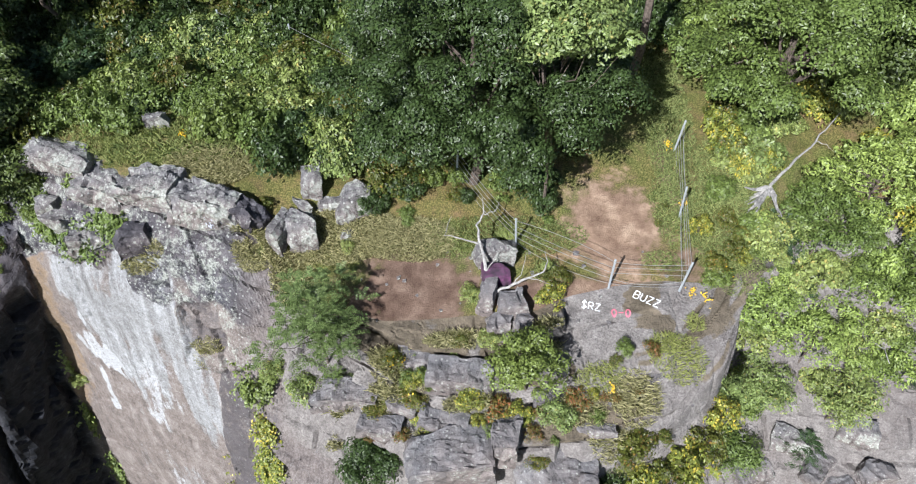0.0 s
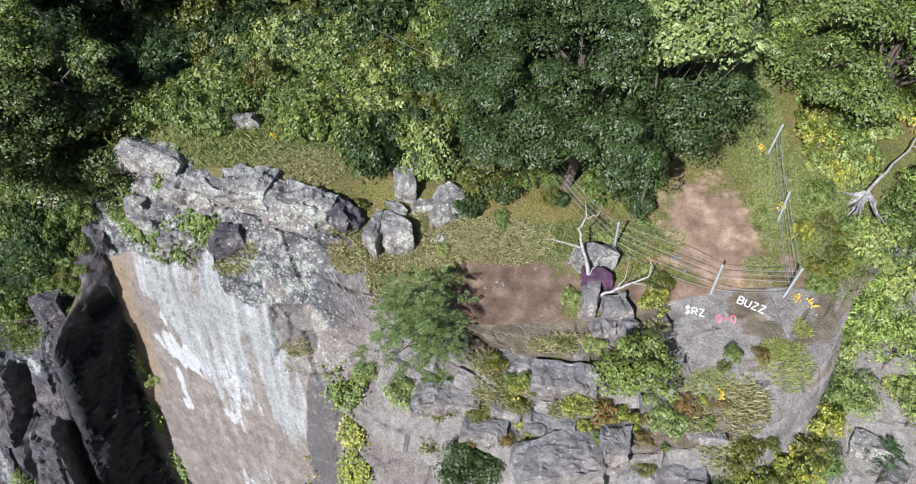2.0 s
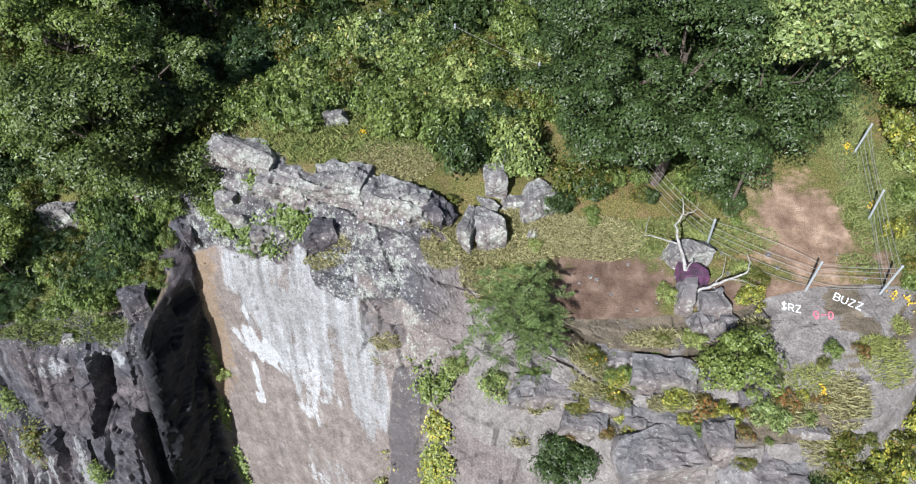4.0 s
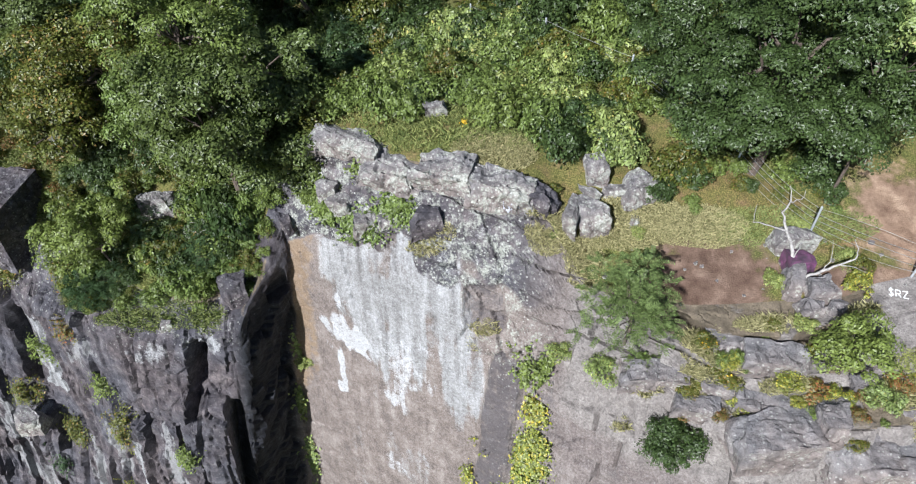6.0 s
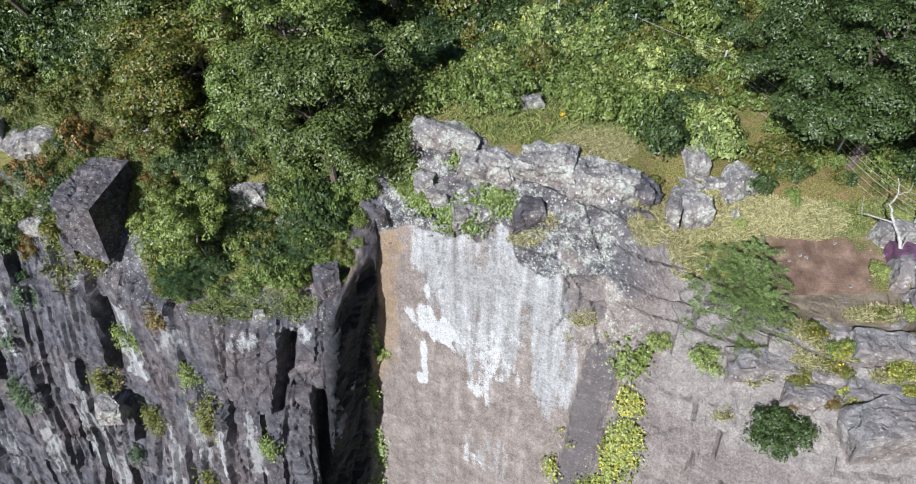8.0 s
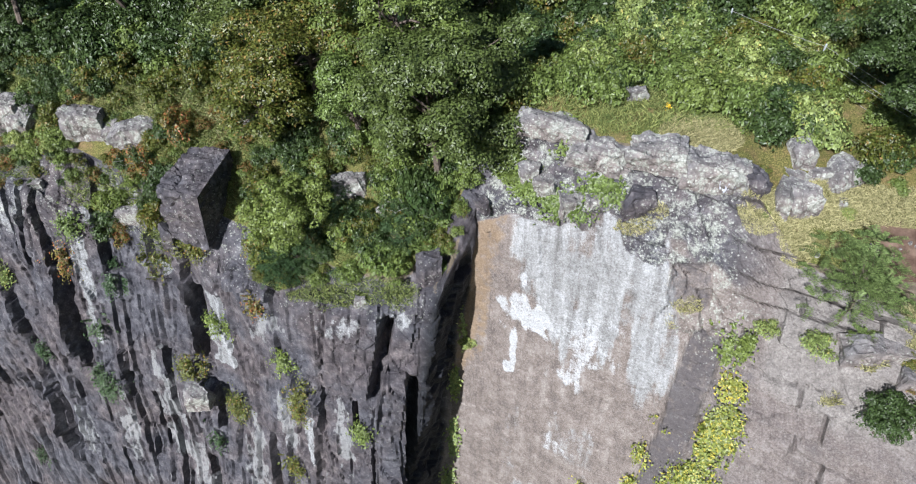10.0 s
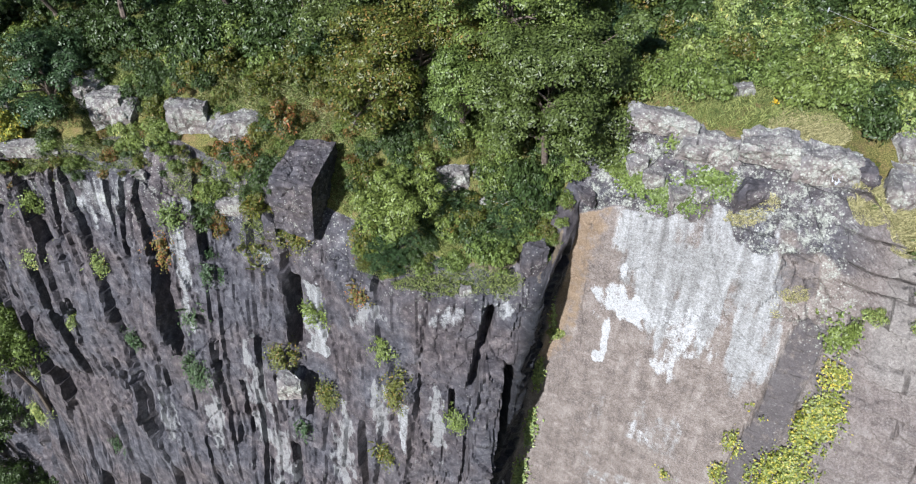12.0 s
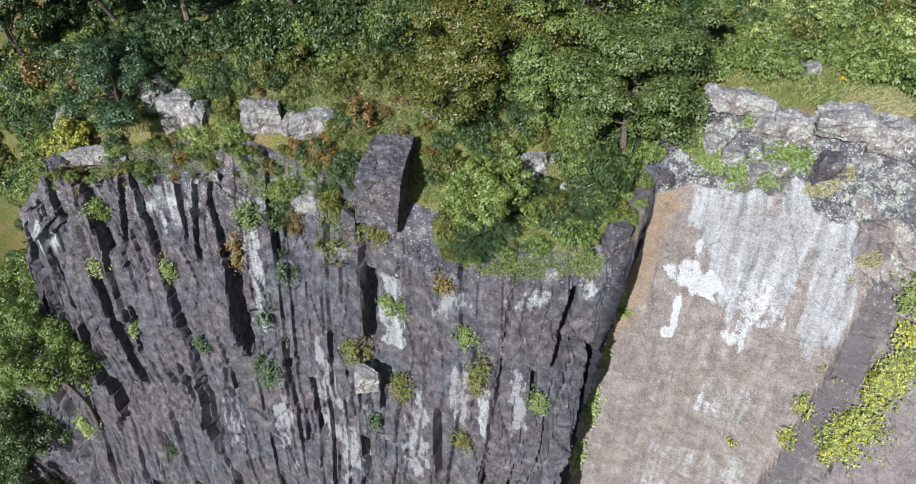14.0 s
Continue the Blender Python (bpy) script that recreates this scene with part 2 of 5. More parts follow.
def cells(a, b, seed=0):
    """Voronoi cells: distance to the border, and for the nearest cell two random numbers and the offset from its middle."""
    ia, ib = np.floor(a), np.floor(b)
    d1, d2 = np.full(a.shape, 9.0), np.full(a.shape, 9.0)
    r1, r2, da, db = (np.zeros(a.shape) for _ in range(4))
    for i in (-1, 0, 1):
        for j in (-1, 0, 1):
            ca, cb = ia + i, ib + j
            pa = ca + 0.1 + 0.8 * hashed(ca, cb, seed)
            pb = cb + 0.1 + 0.8 * hashed(ca, cb, seed + 1)
            d = np.hypot(a - pa, b - pb)
            near = d < d1
            d2 = np.where(near, d1, np.minimum(d2, d))
            d1 = np.where(near, d, d1)
            r1 = np.where(near, hashed(ca, cb, seed + 2), r1)
            r2 = np.where(near, hashed(ca, cb, seed + 3), r2)
            da, db = np.where(near, a - pa, da), np.where(near, b - pb, db)
    return d2 - d1, r1, r2, da, db


def columns(a, s, width, length, seed):
    """Upright rock columns along a, broken into lengths along s: distance to the joint, offset from the middle, place in the length, three random numbers."""
    i = np.floor(a / width)
    d1, d2, which, mid = np.full(a.shape, 9e9), np.full(a.shape, 9e9), i, i
    for k in (-1, 0, 1):
        c = (i + k + 0.5 + 0.8 * (hashed(i + k, 0 * i, seed) - 0.5)) * width
        d = np.abs(a - c)
        near = d < d1
        d2 = np.where(near, d1, np.minimum(d2, d))
        which, mid, d1 = np.where(near, i + k, which), np.where(near, c, mid), np.where(near, d, d1)
    ln = length * (0.5 + hashed(which, 0 * i, seed + 1))
    q = s / ln + 10 * hashed(which, 0 * i, seed + 2)
    seg = np.floor(q)
    return (d2 - d1) / 2, a - mid, q - seg, hashed(which, 0 * i, seed + 3), hashed(which, seg, seed + 4), hashed(which, seg, seed + 5)


def step(lo, hi, v):
    k = np.clip((v - lo) / (hi - lo), 0, 1)
    return k * k * (3 - 2 * k)


def curve(keys, xs):
    return np.interp(xs, [k[0] for k in keys], [k[1] for k in keys])


XS = np.concatenate([np.geomspace(-700, -64, 24), np.arange(-62, -52, 0.25), np.arange(-52, 13.0, 0.08), np.arange(13.0, 24, 0.25), np.geomspace(25, 700, 24)])

# heights at fixed distances behind the rim, then the foot of the rim, its edge, and the face at four levels below
BACK_Z = [(-64, -28), (-50, -4), (-44, 0), (-36, 0.8), (-28, 1.0), (-20, 1.0), (-16, 1.8), (-8, 2.0), (0, 2.3), (8, 2.6), (24, 2.5)]
UPPER_Y = [(-62, 28), (-54, 25), (-49.5, 23), (-46, 22), (-40, 21.8), (-36, 21.6), (-30, 20.5), (-26, 19.5), (-22, 18.6), (-19, 18.8), (-16, 19.3), (-13, 18.6), (-10, 18.0), (-7.8, 17.2), (-4, 15.8), (0, 15), (6.5, 15), (10, 18), (14, 19), (24, 20)]
UPPER_Z = [(-62, -30), (-54, -22), (-49.5, -10), (-46, -3.2), (-40, -0.8), (-36, -0.6), (-30, -0.2), (-26, -0.8), (-22, -1.5), (-19, -0.6), (-16, 1.2), (-13, 1.7), (-10, 1.7), (-7.8, 1.4), (-4, 0.6), (0, 0.6), (6.5, 0.75), (10, 1.2), (14, 1.0), (24, 0.8)]
FOOT_Y = [(-62, 23), (-54.7, 21), (-49.5, 19.5), (-45, 19.6), (-40, 19.6), (-36, 19.6), (-33, 18.6), (-30, 17.2), (-27, 16.4), (-23, 14.7), (-20.4, 14.3), (-18.8, 15.6), (-17.4, 17.4), (-16, 18.1), (-13.5, 17.0), (-11, 16.2), (-8.9, 15.4), (-7.7, 15.0), (-7.0, 13.9), (-6, 13), (-3, 11.9), (1.6, 12.0), (2.6, 12.5), (4.0, 12.85), (5.3, 12.95), (7, 12.9), (8.3, 13.5), (10, 16.2), (14, 17), (24, 18)]
FOOT_Z = [(-62, -31), (-54.7, -25), (-49.5, -14), (-46.5, -5.2), (-45, -3.4), (-40, -2.6), (-36, -2.0), (-33, -3.0), (-30, -3.0), (-27, -3.9), (-23, -4.3), (-20.4, -4.3), (-18.8, -3.4), (-17.4, -0.4), (-16, 0.95), (-13.5, 1.2), (-11, 1.25), (-8.9, 1.1), (-7.7, 0.9), (-7.0, 0.1), (-6, -0.9), (-3, -0.6), (2, 0.05), (5.3, 0.32), (8.3, 0.25), (10, 0.2), (24, 0)]
SHELF_Y = [(-62, 22), (-49.5, 18.8), (-40, 19.0), (-33, 18.0), (-27, 15.2), (-20.4, 13.6), (-18.8, 14.6), (-17.4, 16.4), (-15.8, 16.0), (-13.0, 15.3), (-11, 14.6), (-9.0, 13.9), (-7.2, 12.9), (-6.2, 12.4), (-3, 10.4), (0, 9.9), (3, 10.0), (5.4, 10.6), (7.2, 11.7), (8.3, 13.0), (9.7, 15.6), (14, 16.5), (24, 17.5)]
SHELF_Z = [(-62, -31.5), (-49.5, -14.2), (-46.5, -5.3), (-40, -3.2), (-33, -4.2), (-27, -5.2), (-20.4, -4.8), (-18.8, -4.2), (-17.4, -2.0), (-15.8, -1.4), (-13.0, -0.2), (-11, 0.0), (-9.0, -0.3), (-7.2, -1.2), (-6.2, -1.7), (-3, -1.2), (0, -1.1), (3, -0.6), (5.4, 0.0), (7.2, -0.1), (9.7, 0.0), (24, -0.4)]
EDGE_Y = [(-62, 21), (-54.7, 19.3), (-49.5, 18.2), (-45, 18.5), (-40.8, 18.3), (-38.3, 18.1), (-33.3, 17.3), (-30, 15.8), (-26.2, 14.15), (-23.6, 13.5), (-20.4, 13.1), (-18.75, 13.05), (-18.2, 14.7), (-17.35, 16.3), (-15.5, 15.3), (-12, 13.7), (-9.2, 12.8), (-6.5, 11.8), (-4, 10.0), (-2, 8.6), (0.5, 8.4), (3, 8.4), (5.5, 9.1), (7.3, 10.7), (8.0, 11.9), (8.35, 13.2), (8.9, 15), (11.5, 15.8), (14, 16), (24, 17)]
EDGE_Z = [(-62, -32), (-54.7, -26), (-49.5, -14.5), (-46.5, -5.5), (-45, -3.8), (-40.8, -3.5), (-38.3, -3.6), (-33.3, -4.8), (-30, -5.3), (-26.2, -5.6), (-23.6, -5.0), (-20.4, -5.2), (-19.0, -5.0), (-18.5, -3.8), (-17.3, -3.2), (-15.5, -2.3), (-12, -1.6), (-9.2, -2.2), (-6.5, -2.67), (-4, -2.2), (-2, -2.3), (0.5, -2.2), (3, -1.6), (5.5, -1.8), (7.5, -0.8), (8.3, -0.5), (9.5, -0.2), (24, -0.8)]
FACE_7 = [(-62, 20.5), (-50, 18.6), (-45, 18.0), (-38, 16.6), (-33, 16.6), (-30, 15.5), (-27, 14.1), (-24, 12.9), (-20.9, 12.7), (-18.95, 12.85), (-18.5, 14.1), (-17.85, 15.9), (-16.7, 15.35), (-13.5, 13.6), (-10, 11.75), (-8, 10.9), (-6.5, 9.6), (-3, 7.7), (0, 7), (4, 7), (6.4, 7.6), (7.3, 9.4), (7.9, 12.6), (8.6, 14.2), (11.5, 14.4), (14, 14.2), (24, 14)]
FACE_12 = [(-62, 20), (-50, 18.0), (-44, 16.8), (-38, 15.2), (-32, 14.1), (-29.2, 13.7), (-25.3, 11.8), (-24, 11.3), (-21, 11.2), (-19.4, 12.0), (-19.0, 13.4), (-18.5, 15.2), (-16, 13.9), (-12.5, 12.0), (-10, 10.7), (-7, 9), (-4, 8), (0, 6), (6, 6), (7.4, 8), (8.2, 11.2), (9.2, 12.3), (12.3, 12.3), (15, 11.5), (24, 11)]
FACE_20 = [(-62, 19.5), (-50, 17.0), (-44, 15), (-38, 12.5), (-32, 11.5), (-25, 9.5), (-21, 9.3), (-20, 10.5), (-19.2, 13.4), (-18.9, 14.3), (-14, 12.1), (-10, 9), (-5, 7), (0, 5), (7.4, 5.5), (8.8, 9), (14, 9), (24, 9)]
FACE_45 = [(-62, 15), (-50, 11), (-40, 8), (-21, 4), (-19, 9), (-14, 8), (-5, 4), (10, 2), (16, 4), (24, 4)]


def eased(v):
    k = np.array([1, 2, 3, 2, 1]) / 9.0
    return np.convolve(np.pad(v, 2, "edge"), k, "valid")


def lay_land():
    n = len(XS)
    ez = eased(curve(EDGE_Z, XS))
    levels = []
    for z, keys in ((-7.0, FACE_7), (-12.0, FACE_12), (-20.0, FACE_20), (-45.0, FACE_45)):
        levels.append((eased(curve(keys, XS)), np.minimum(z, ez - 0.35 * abs(z) * (z <= -12))))
    full = np.ones(n)
    nodes = [(900 * full, 3 * full), (70 * full, 3.0 + np.minimum(curve(BACK_Z, XS), 0)), (24 * full, eased(curve(BACK_Z, XS))),
             (eased(curve(UPPER_Y, XS)), eased(curve(UPPER_Z, XS))), (eased(curve(FOOT_Y, XS)), eased(curve(FOOT_Z, XS))),
             (eased(curve(SHELF_Y, XS)), eased(curve(SHELF_Z, XS))), (eased(curve(EDGE_Y, XS)), ez), *levels, (-25 * full, -48 * full), (-900 * full, -60 * full)]
    counts = (4, 14, 44, 30, 26, 26, 52, 52, 76, 30, 8, 5)
    ys, zs, part_of = [], [], []
    for k, c in enumerate(counts):
        if k + 1 == len(nodes):
            break
        for f in np.arange(c) / c:
            ys.append(nodes[k][0] * (1 - f) + nodes[k + 1][0] * f)
            zs.append(nodes[k][1] * (1 - f) + nodes[k + 1][1] * f)
            part_of.append(k + f)
    ys.append(nodes[-1][0])
    zs.append(nodes[-1][1])
    part_of.append(len(nodes) - 1.0)
    Y, Z = np.array(ys), np.array(zs)
    for _ in range(3):
        for a in (Y, Z):
            a[1:-1] = (a[:-2] + 2 * a[1:-1] + a[2:]) / 4
    X = np.broadcast_to(XS, Y.shape).copy()
    V = np.broadcast_to(np.array(part_of)[:, None], Y.shape)
    S = np.concatenate([np.zeros((1, n)), np.cumsum(np.hypot(np.diff(Y, axis=0), np.diff(Z, axis=0)), axis=0)])
    i_edge = sum(counts[:6])
    S = S - S[i_edge]
    return X, Y, Z, V, S, sum(counts[:4]), sum(counts[:10])


X, Y, Z, V, S, ROW_FOOT, ROW_BASE = lay_land()
rocky = step(3.95, 4.2, V) * step(10.0, 9.0, V)
CLEFT = np.interp(Z, (-23, -19, -12, -7, -3), (-19.4, -18.9, -18.45, -17.7, -17.3))
left = step(0.12, -0.12, X - CLEFT)
right = step(-9.0, -6.5, X - 0.12 * np.minimum(0, Z + 3))
slab = (1 - left) * (1 - right) * step(5.50, 5.62, V + 1.0 * (fbm(X * 0.7, S * 0.7, 3, 63) - 0.5) - 0.25 * step(-12.2, -11.8, X) * step(-10.4, -10.8, X))
rim = (1 - left) * (1 - right) * (1 - slab)

wob = 0.42 * (fbm(X * 0.5, S * 0.3, 3, 11) - 0.5)
sway = 0.9 * (fbm(X * 0.22, S * 0.16, 2, 12) - 0.5)
b1, r1, q1, da1, db1 = cells(X / 1.5 + wob + 0.02 * S, S / 4.6 + 1.2 * wob, 21)
b2, r2, q2, da2, db2 = cells(X / 0.75 + wob, S / 1.5 - 1.2 * wob, 31)
# west wall: plates that stand proud at their eastern edge and step back there
tilt = curve(((-60, 0.05), (-44, 0.04), (-37, 0.08), (-31, -0.05), (-18, -0.12)), X)
lean = X - tilt * np.clip(S, -2, 26) + sway
j1, o1, f1, c1, g1, t1 = columns(lean, S + 3 * sway, 2.3, 6.0, 101)
j2, o2, f2, c2, g2, t2 = columns(lean + 0.4 * wob, S - 2 * wob, 0.95, 3.2, 111)
j3, o3, f3, c3, g3, t3 = columns(lean + 0.5 * wob, S + 2 * wob, 0.42, 1.7, 151)
ribbed = 0.35 + 0.75 * step(0.42, 0.60, fbm(X * 0.25, S * 0.15, 2, 17))
d_left = (0.34 * (c1 - 0.5) + 0.34 * (g1 - 0.5) + 0.32 * o1 * step(0.3, 0.95, t1) + 0.30 * (f1 - 0.5) * (g1 - 0.35) - 0.14 * step(0.06, 0.0, j1)
          + ribbed * (0.14 * (c2 - 0.5) + 0.26 * (g2 - 0.5) + 0.46 * o2 * step(0.35, 1.0, t2) + 0.22 * (f2 - 0.5) * c2 - 0.08 * step(0.05, 0.0, j2))
          + ribbed * (0.12 * (g3 - 0.5) + 0.30 * o3 * (t3 - 0.3) + 0.10 * (f3 - 0.5) * c3) + 0.14 * (r2 - 0.5) + 0.22 * (r1 - 0.5) - 0.18 * db1 * q1 - 0.10 * step(0.05, 0.0, b1) - 0.06 * step(0.06, 0.0, b2)
          + 0.9 * (fbm(X * 0.16, S * 0.12, 2, 15) - 0.5))


def slab_box(x0, x1, z0, z1, k=0.0, soft=0.1):
    """A block on the face between two edges that lean by k, and two levels."""
    u = X + k * (Z - z1)
    return step(x0 - soft, x0 + soft, u) * step(x1 + 0.5 * soft, x1 - 0.5 * soft, u) * step(z0 - soft, z0 + soft, Z) * step(z1 + soft, z1 - soft, Z)


prows = 0.75 * slab_box(-21.25, -20.15, -20.0, -8.4, -0.06) + 0.30 * slab_box(-23.3, -21.0, -9.4, -5.3, -0.15) + 0.55 * slab_box(-31.6, -30.3, -10.6, -6.6, -0.03) + 0.6 * slab_box(-30.8, -29.8, -14.5, -12.2) + 0.35 * slab_box(-37.9, -36.75, -12.3, -7.0, 0.08) + 0.35 * slab_box(-46.4, -44.1, -17.0, -6.0, 0.0, 0.3)
# east terraces: flat ledges one below another, broken across
jr, orr, fr, cr, gr, tr = columns(S + 1.6 * wob + 0.10 * X, X + 2 * wob, 1.15, 3.4, 41)
b4, r4, q4, da4, db4 = cells(X / 0.9 - wob, S / 0.55 + wob, 51)
d_right = 0.55 * orr * (0.15 + tr) + 0.44 * (gr - 0.5) + 0.10 * (r4 - 0.5) - 0.30 * step(0.07, 0.0, jr) - 0.20 * step(0.022, 0.0, np.minimum(fr, 1 - fr)) - 0.04 * step(0.07, 0.0, b4)
b5, r5, q5, da5, db5 = cells(X / 1.5 + wob, S / 1.1 - wob, 61)
d_rim = 0.24 * (r5 - 0.5) + 0.2 * (q5 - 0.5) * da5 - 0.12 * db5 + 0.10 * (r4 - 0.5) - 0.08 * step(0.06, 0.0, b5) - 0.04 * step(0.08, 0.0, b2)
b6, r6, q6, da6, db6 = cells(X / 2.2 + 0.8 * wob - 0.06 * S, S / 3.4 + wob, 65)
d_slab = 0.25 * (fbm(X * 0.35, S * 0.2, 3, 71) - 0.5) + 0.07 * (r6 - 0.5) + 0.04 * (r2 - 0.5) - 0.05 * step(0.03, 0.0, b6) + 0.05 * (fbm(X * 2.2, S * 0.9, 3, 73) - 0.5)
# blocky ground with a recessed panel between the slab and the vine
blocky = step(-10.6, -10.2, X) * step(2.6, 1.6, S) * slab
d_slab = d_slab + blocky * (0.22 * (r2 - 0.5) + 0.16 * (r4 - 0.5) - 0.10 * step(0.06, 0.0, b2))
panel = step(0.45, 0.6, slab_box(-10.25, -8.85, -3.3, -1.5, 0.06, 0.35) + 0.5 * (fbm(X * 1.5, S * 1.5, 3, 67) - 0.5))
d_left = d_left * (0.35 + 0.65 * step(-0.9, -1.5, X - CLEFT)) * (0.45 + 0.55 * step(-0.8, 0.2, S))
bw, rw, qw, daw, dbw = cells(Y / 0.75 + wob, S / 1.9 - wob, 161)
cleft_wall = left * step(-1.7, -1.2, X - CLEFT) * step(6.0, 6.3, V)
d_left = d_left + cleft_wall * (0.40 * (rw - 0.5) + 0.45 * (qw - 0.5) * daw - 0.20 * dbw - 0.10 * step(0.06, 0.0, bw))
ribx = X + 9.15 - 0.085 * (Z + 4) + 0.35 * (fbm(X * 0.5, S * 0.8, 3, 141) - 0.5)
rib = step(0.0, 0.15, ribx) * step(1.35, 1.1, ribx) * step(-3.6, -4.0, Z) * (1 - left)
slots = np.maximum.reduce([step(w, 0.45 * w, np.abs(X - cx + k * (Z - cz))) * step(hz, 0.75 * hz, np.abs(Z - cz)) for cx, cz, w, hz, k in (
    (-21.15, -7.6, 0.34, 2.2, -0.17), (-20.05, -13.4, 0.26, 5.0, -0.05), (-22.4, -10.7, 0.17, 1.0, 0.0), (-30.15, -9.0, 0.30, 2.2, -0.05), (-36.5, -9.8, 0.28, 2.8, 0.08), (-38.85, -5.0, 0.17, 1.6, 0.0), (-38.1, -5.6, 0.16, 2.1, -0.1),
    (-41.8, -5.3, 0.2, 2.2, -0.3), (-43.9, -13.2, 0.24, 4.6, 0.0), (-43.0, -12.6, 0.20, 1.9, -0.15), (-43.5, -21.8, 0.5, 1.0, 0.2), (-30.9, -18.5, 0.28, 1.6, 0.0), (-26.9, -16.0, 0.2, 2.6, 0.0), (-33.4, -15.4, 0.18, 2.0, 0.05), (-40.6, -15.5, 0.18, 1.6, 0.05))])
D = left * (d_left + prows - 0.85 * slots) + 0.22 * rib - 0.10 * panel + right * d_right + slab * d_slab + rim * d_rim + 0.16 * (fbm(X * 1.6, S * 1.6, 5, 81) - 0.5)
D = D * (1 - 0.75 * right * step(2.2, 3.0, X) * step(8.4, 7.4, X) * step(6.4, 6.0, V))
D = D * rocky + (1 - rocky) * 0.30 * (fbm(X * 0.6, Y * 0.6, 4, 91) - 0.5) * step(1.5, 2.2, V) * step(10.5, 9.5, V)
P = np.stack([X, Y, Z], -1)
du = np.gradient(P, axis=1)
dv = np.gradient(P, axis=0)
N = np.cross(dv, du)
N /= np.linalg.norm(N, axis=-1, keepdims=True) + 1e-9
P = P + N * (D * step(-60, -54, X) * step(24, 16, X))[..., None]


def sheet(name, rows, material, masks, smooth=False):
    p = P[rows]
    r, c = p.shape[:2]
    me = bpy.data.meshes.new(name)
    idx = np.arange(r * c).reshape(r, c)
    quads = np.stack([idx[:-1, :-1], idx[1:, :-1], idx[1:, 1:], idx[:-1, 1:]], -1).reshape(-1, 4)
    me.vertices.add(r * c)
    me.vertices.foreach_set("co", p.reshape(-1))
    me.loops.add(quads.size)
    me.loops.foreach_set("vertex_index", quads.reshape(-1).astype(np.int32))
    me.polygons.add(len(quads))
    me.polygons.foreach_set("loop_start", np.arange(0, quads.size, 4, dtype=np.int32))
    me.polygons.foreach_set("use_smooth", np.full(len(quads), smooth))
    for key, value in masks.items():
        a = me.attributes.new(key, "FLOAT", "POINT")
        a.data.foreach_set("value", np.ascontiguousarray(value[rows]).reshape(-1).astype(np.float32))
    me.update(calc_edges=True)
    me.materials.append(material)
    return new(name, me)


def blob(cx, cz, rx, rz, of=None):
    """A soft round mask about a place on the face."""
    return np.clip(1.3 - np.hypot((X - cx) / rx, (Z - cz) / rz), 0, 1)


def patch(cx, cy, rx, ry):
    return np.clip(1.4 - np.hypot((X - cx) / rx, (Y - cy) / ry), 0, 1)


def stain(cx, cz, rx, rz, ragged=0.9, seed=0):
    """A stain with a ragged border about a place on the face."""
    return step(0.30, 0.72, 1.05 - 0.55 * np.hypot((X - cx) / rx, (Z - cz) / rz) + ragged * (fbm(X * 2.4, Z * 1.6, 4, 201 + seed) - 0.5))


drip = fbm(X * 2.6, S * 0.22, 4, 121)
WEST_PALE = ((-29.1, -8.6, 0.55, 1.5, 1.0), (-29.1, -10.3, 0.55, 0.5, 1.0), (-30.4, -12.4, 0.6, 0.3, 0.8), (-35.6, -8.0, 0.35, 3.6, 0.8), (-39.2, -4.6, 1.4, 1.5, 0.65), (-34.2, -4.6, 0.8, 0.5, 0.8), (-24.6, -12.0, 0.3, 2.0, 0.7), (-22.6, -6.1, 1.0, 0.8, 0.6), (-20.4, -5.6, 0.5, 0.6, 0.7), (-31.4, -6.4, 0.9, 0.3, 0.8), (-46.2, -7.0, 0.5, 1.2, 0.8))
WEST_WASH = ((-32.8, -14.0, 0.5, 3.2), (-31.8, -18.0, 0.8, 2.6), (-38.5, -17.2, 0.6, 2.2), (-25.8, -11.6, 0.4, 2.2), (-23.0, -12.0, 0.35, 1.4), (-35.2, -16.0, 0.4, 2.4), (-28.0, -16.5, 0.6, 2.6), (-26.2, -7.2, 0.7, 0.8))
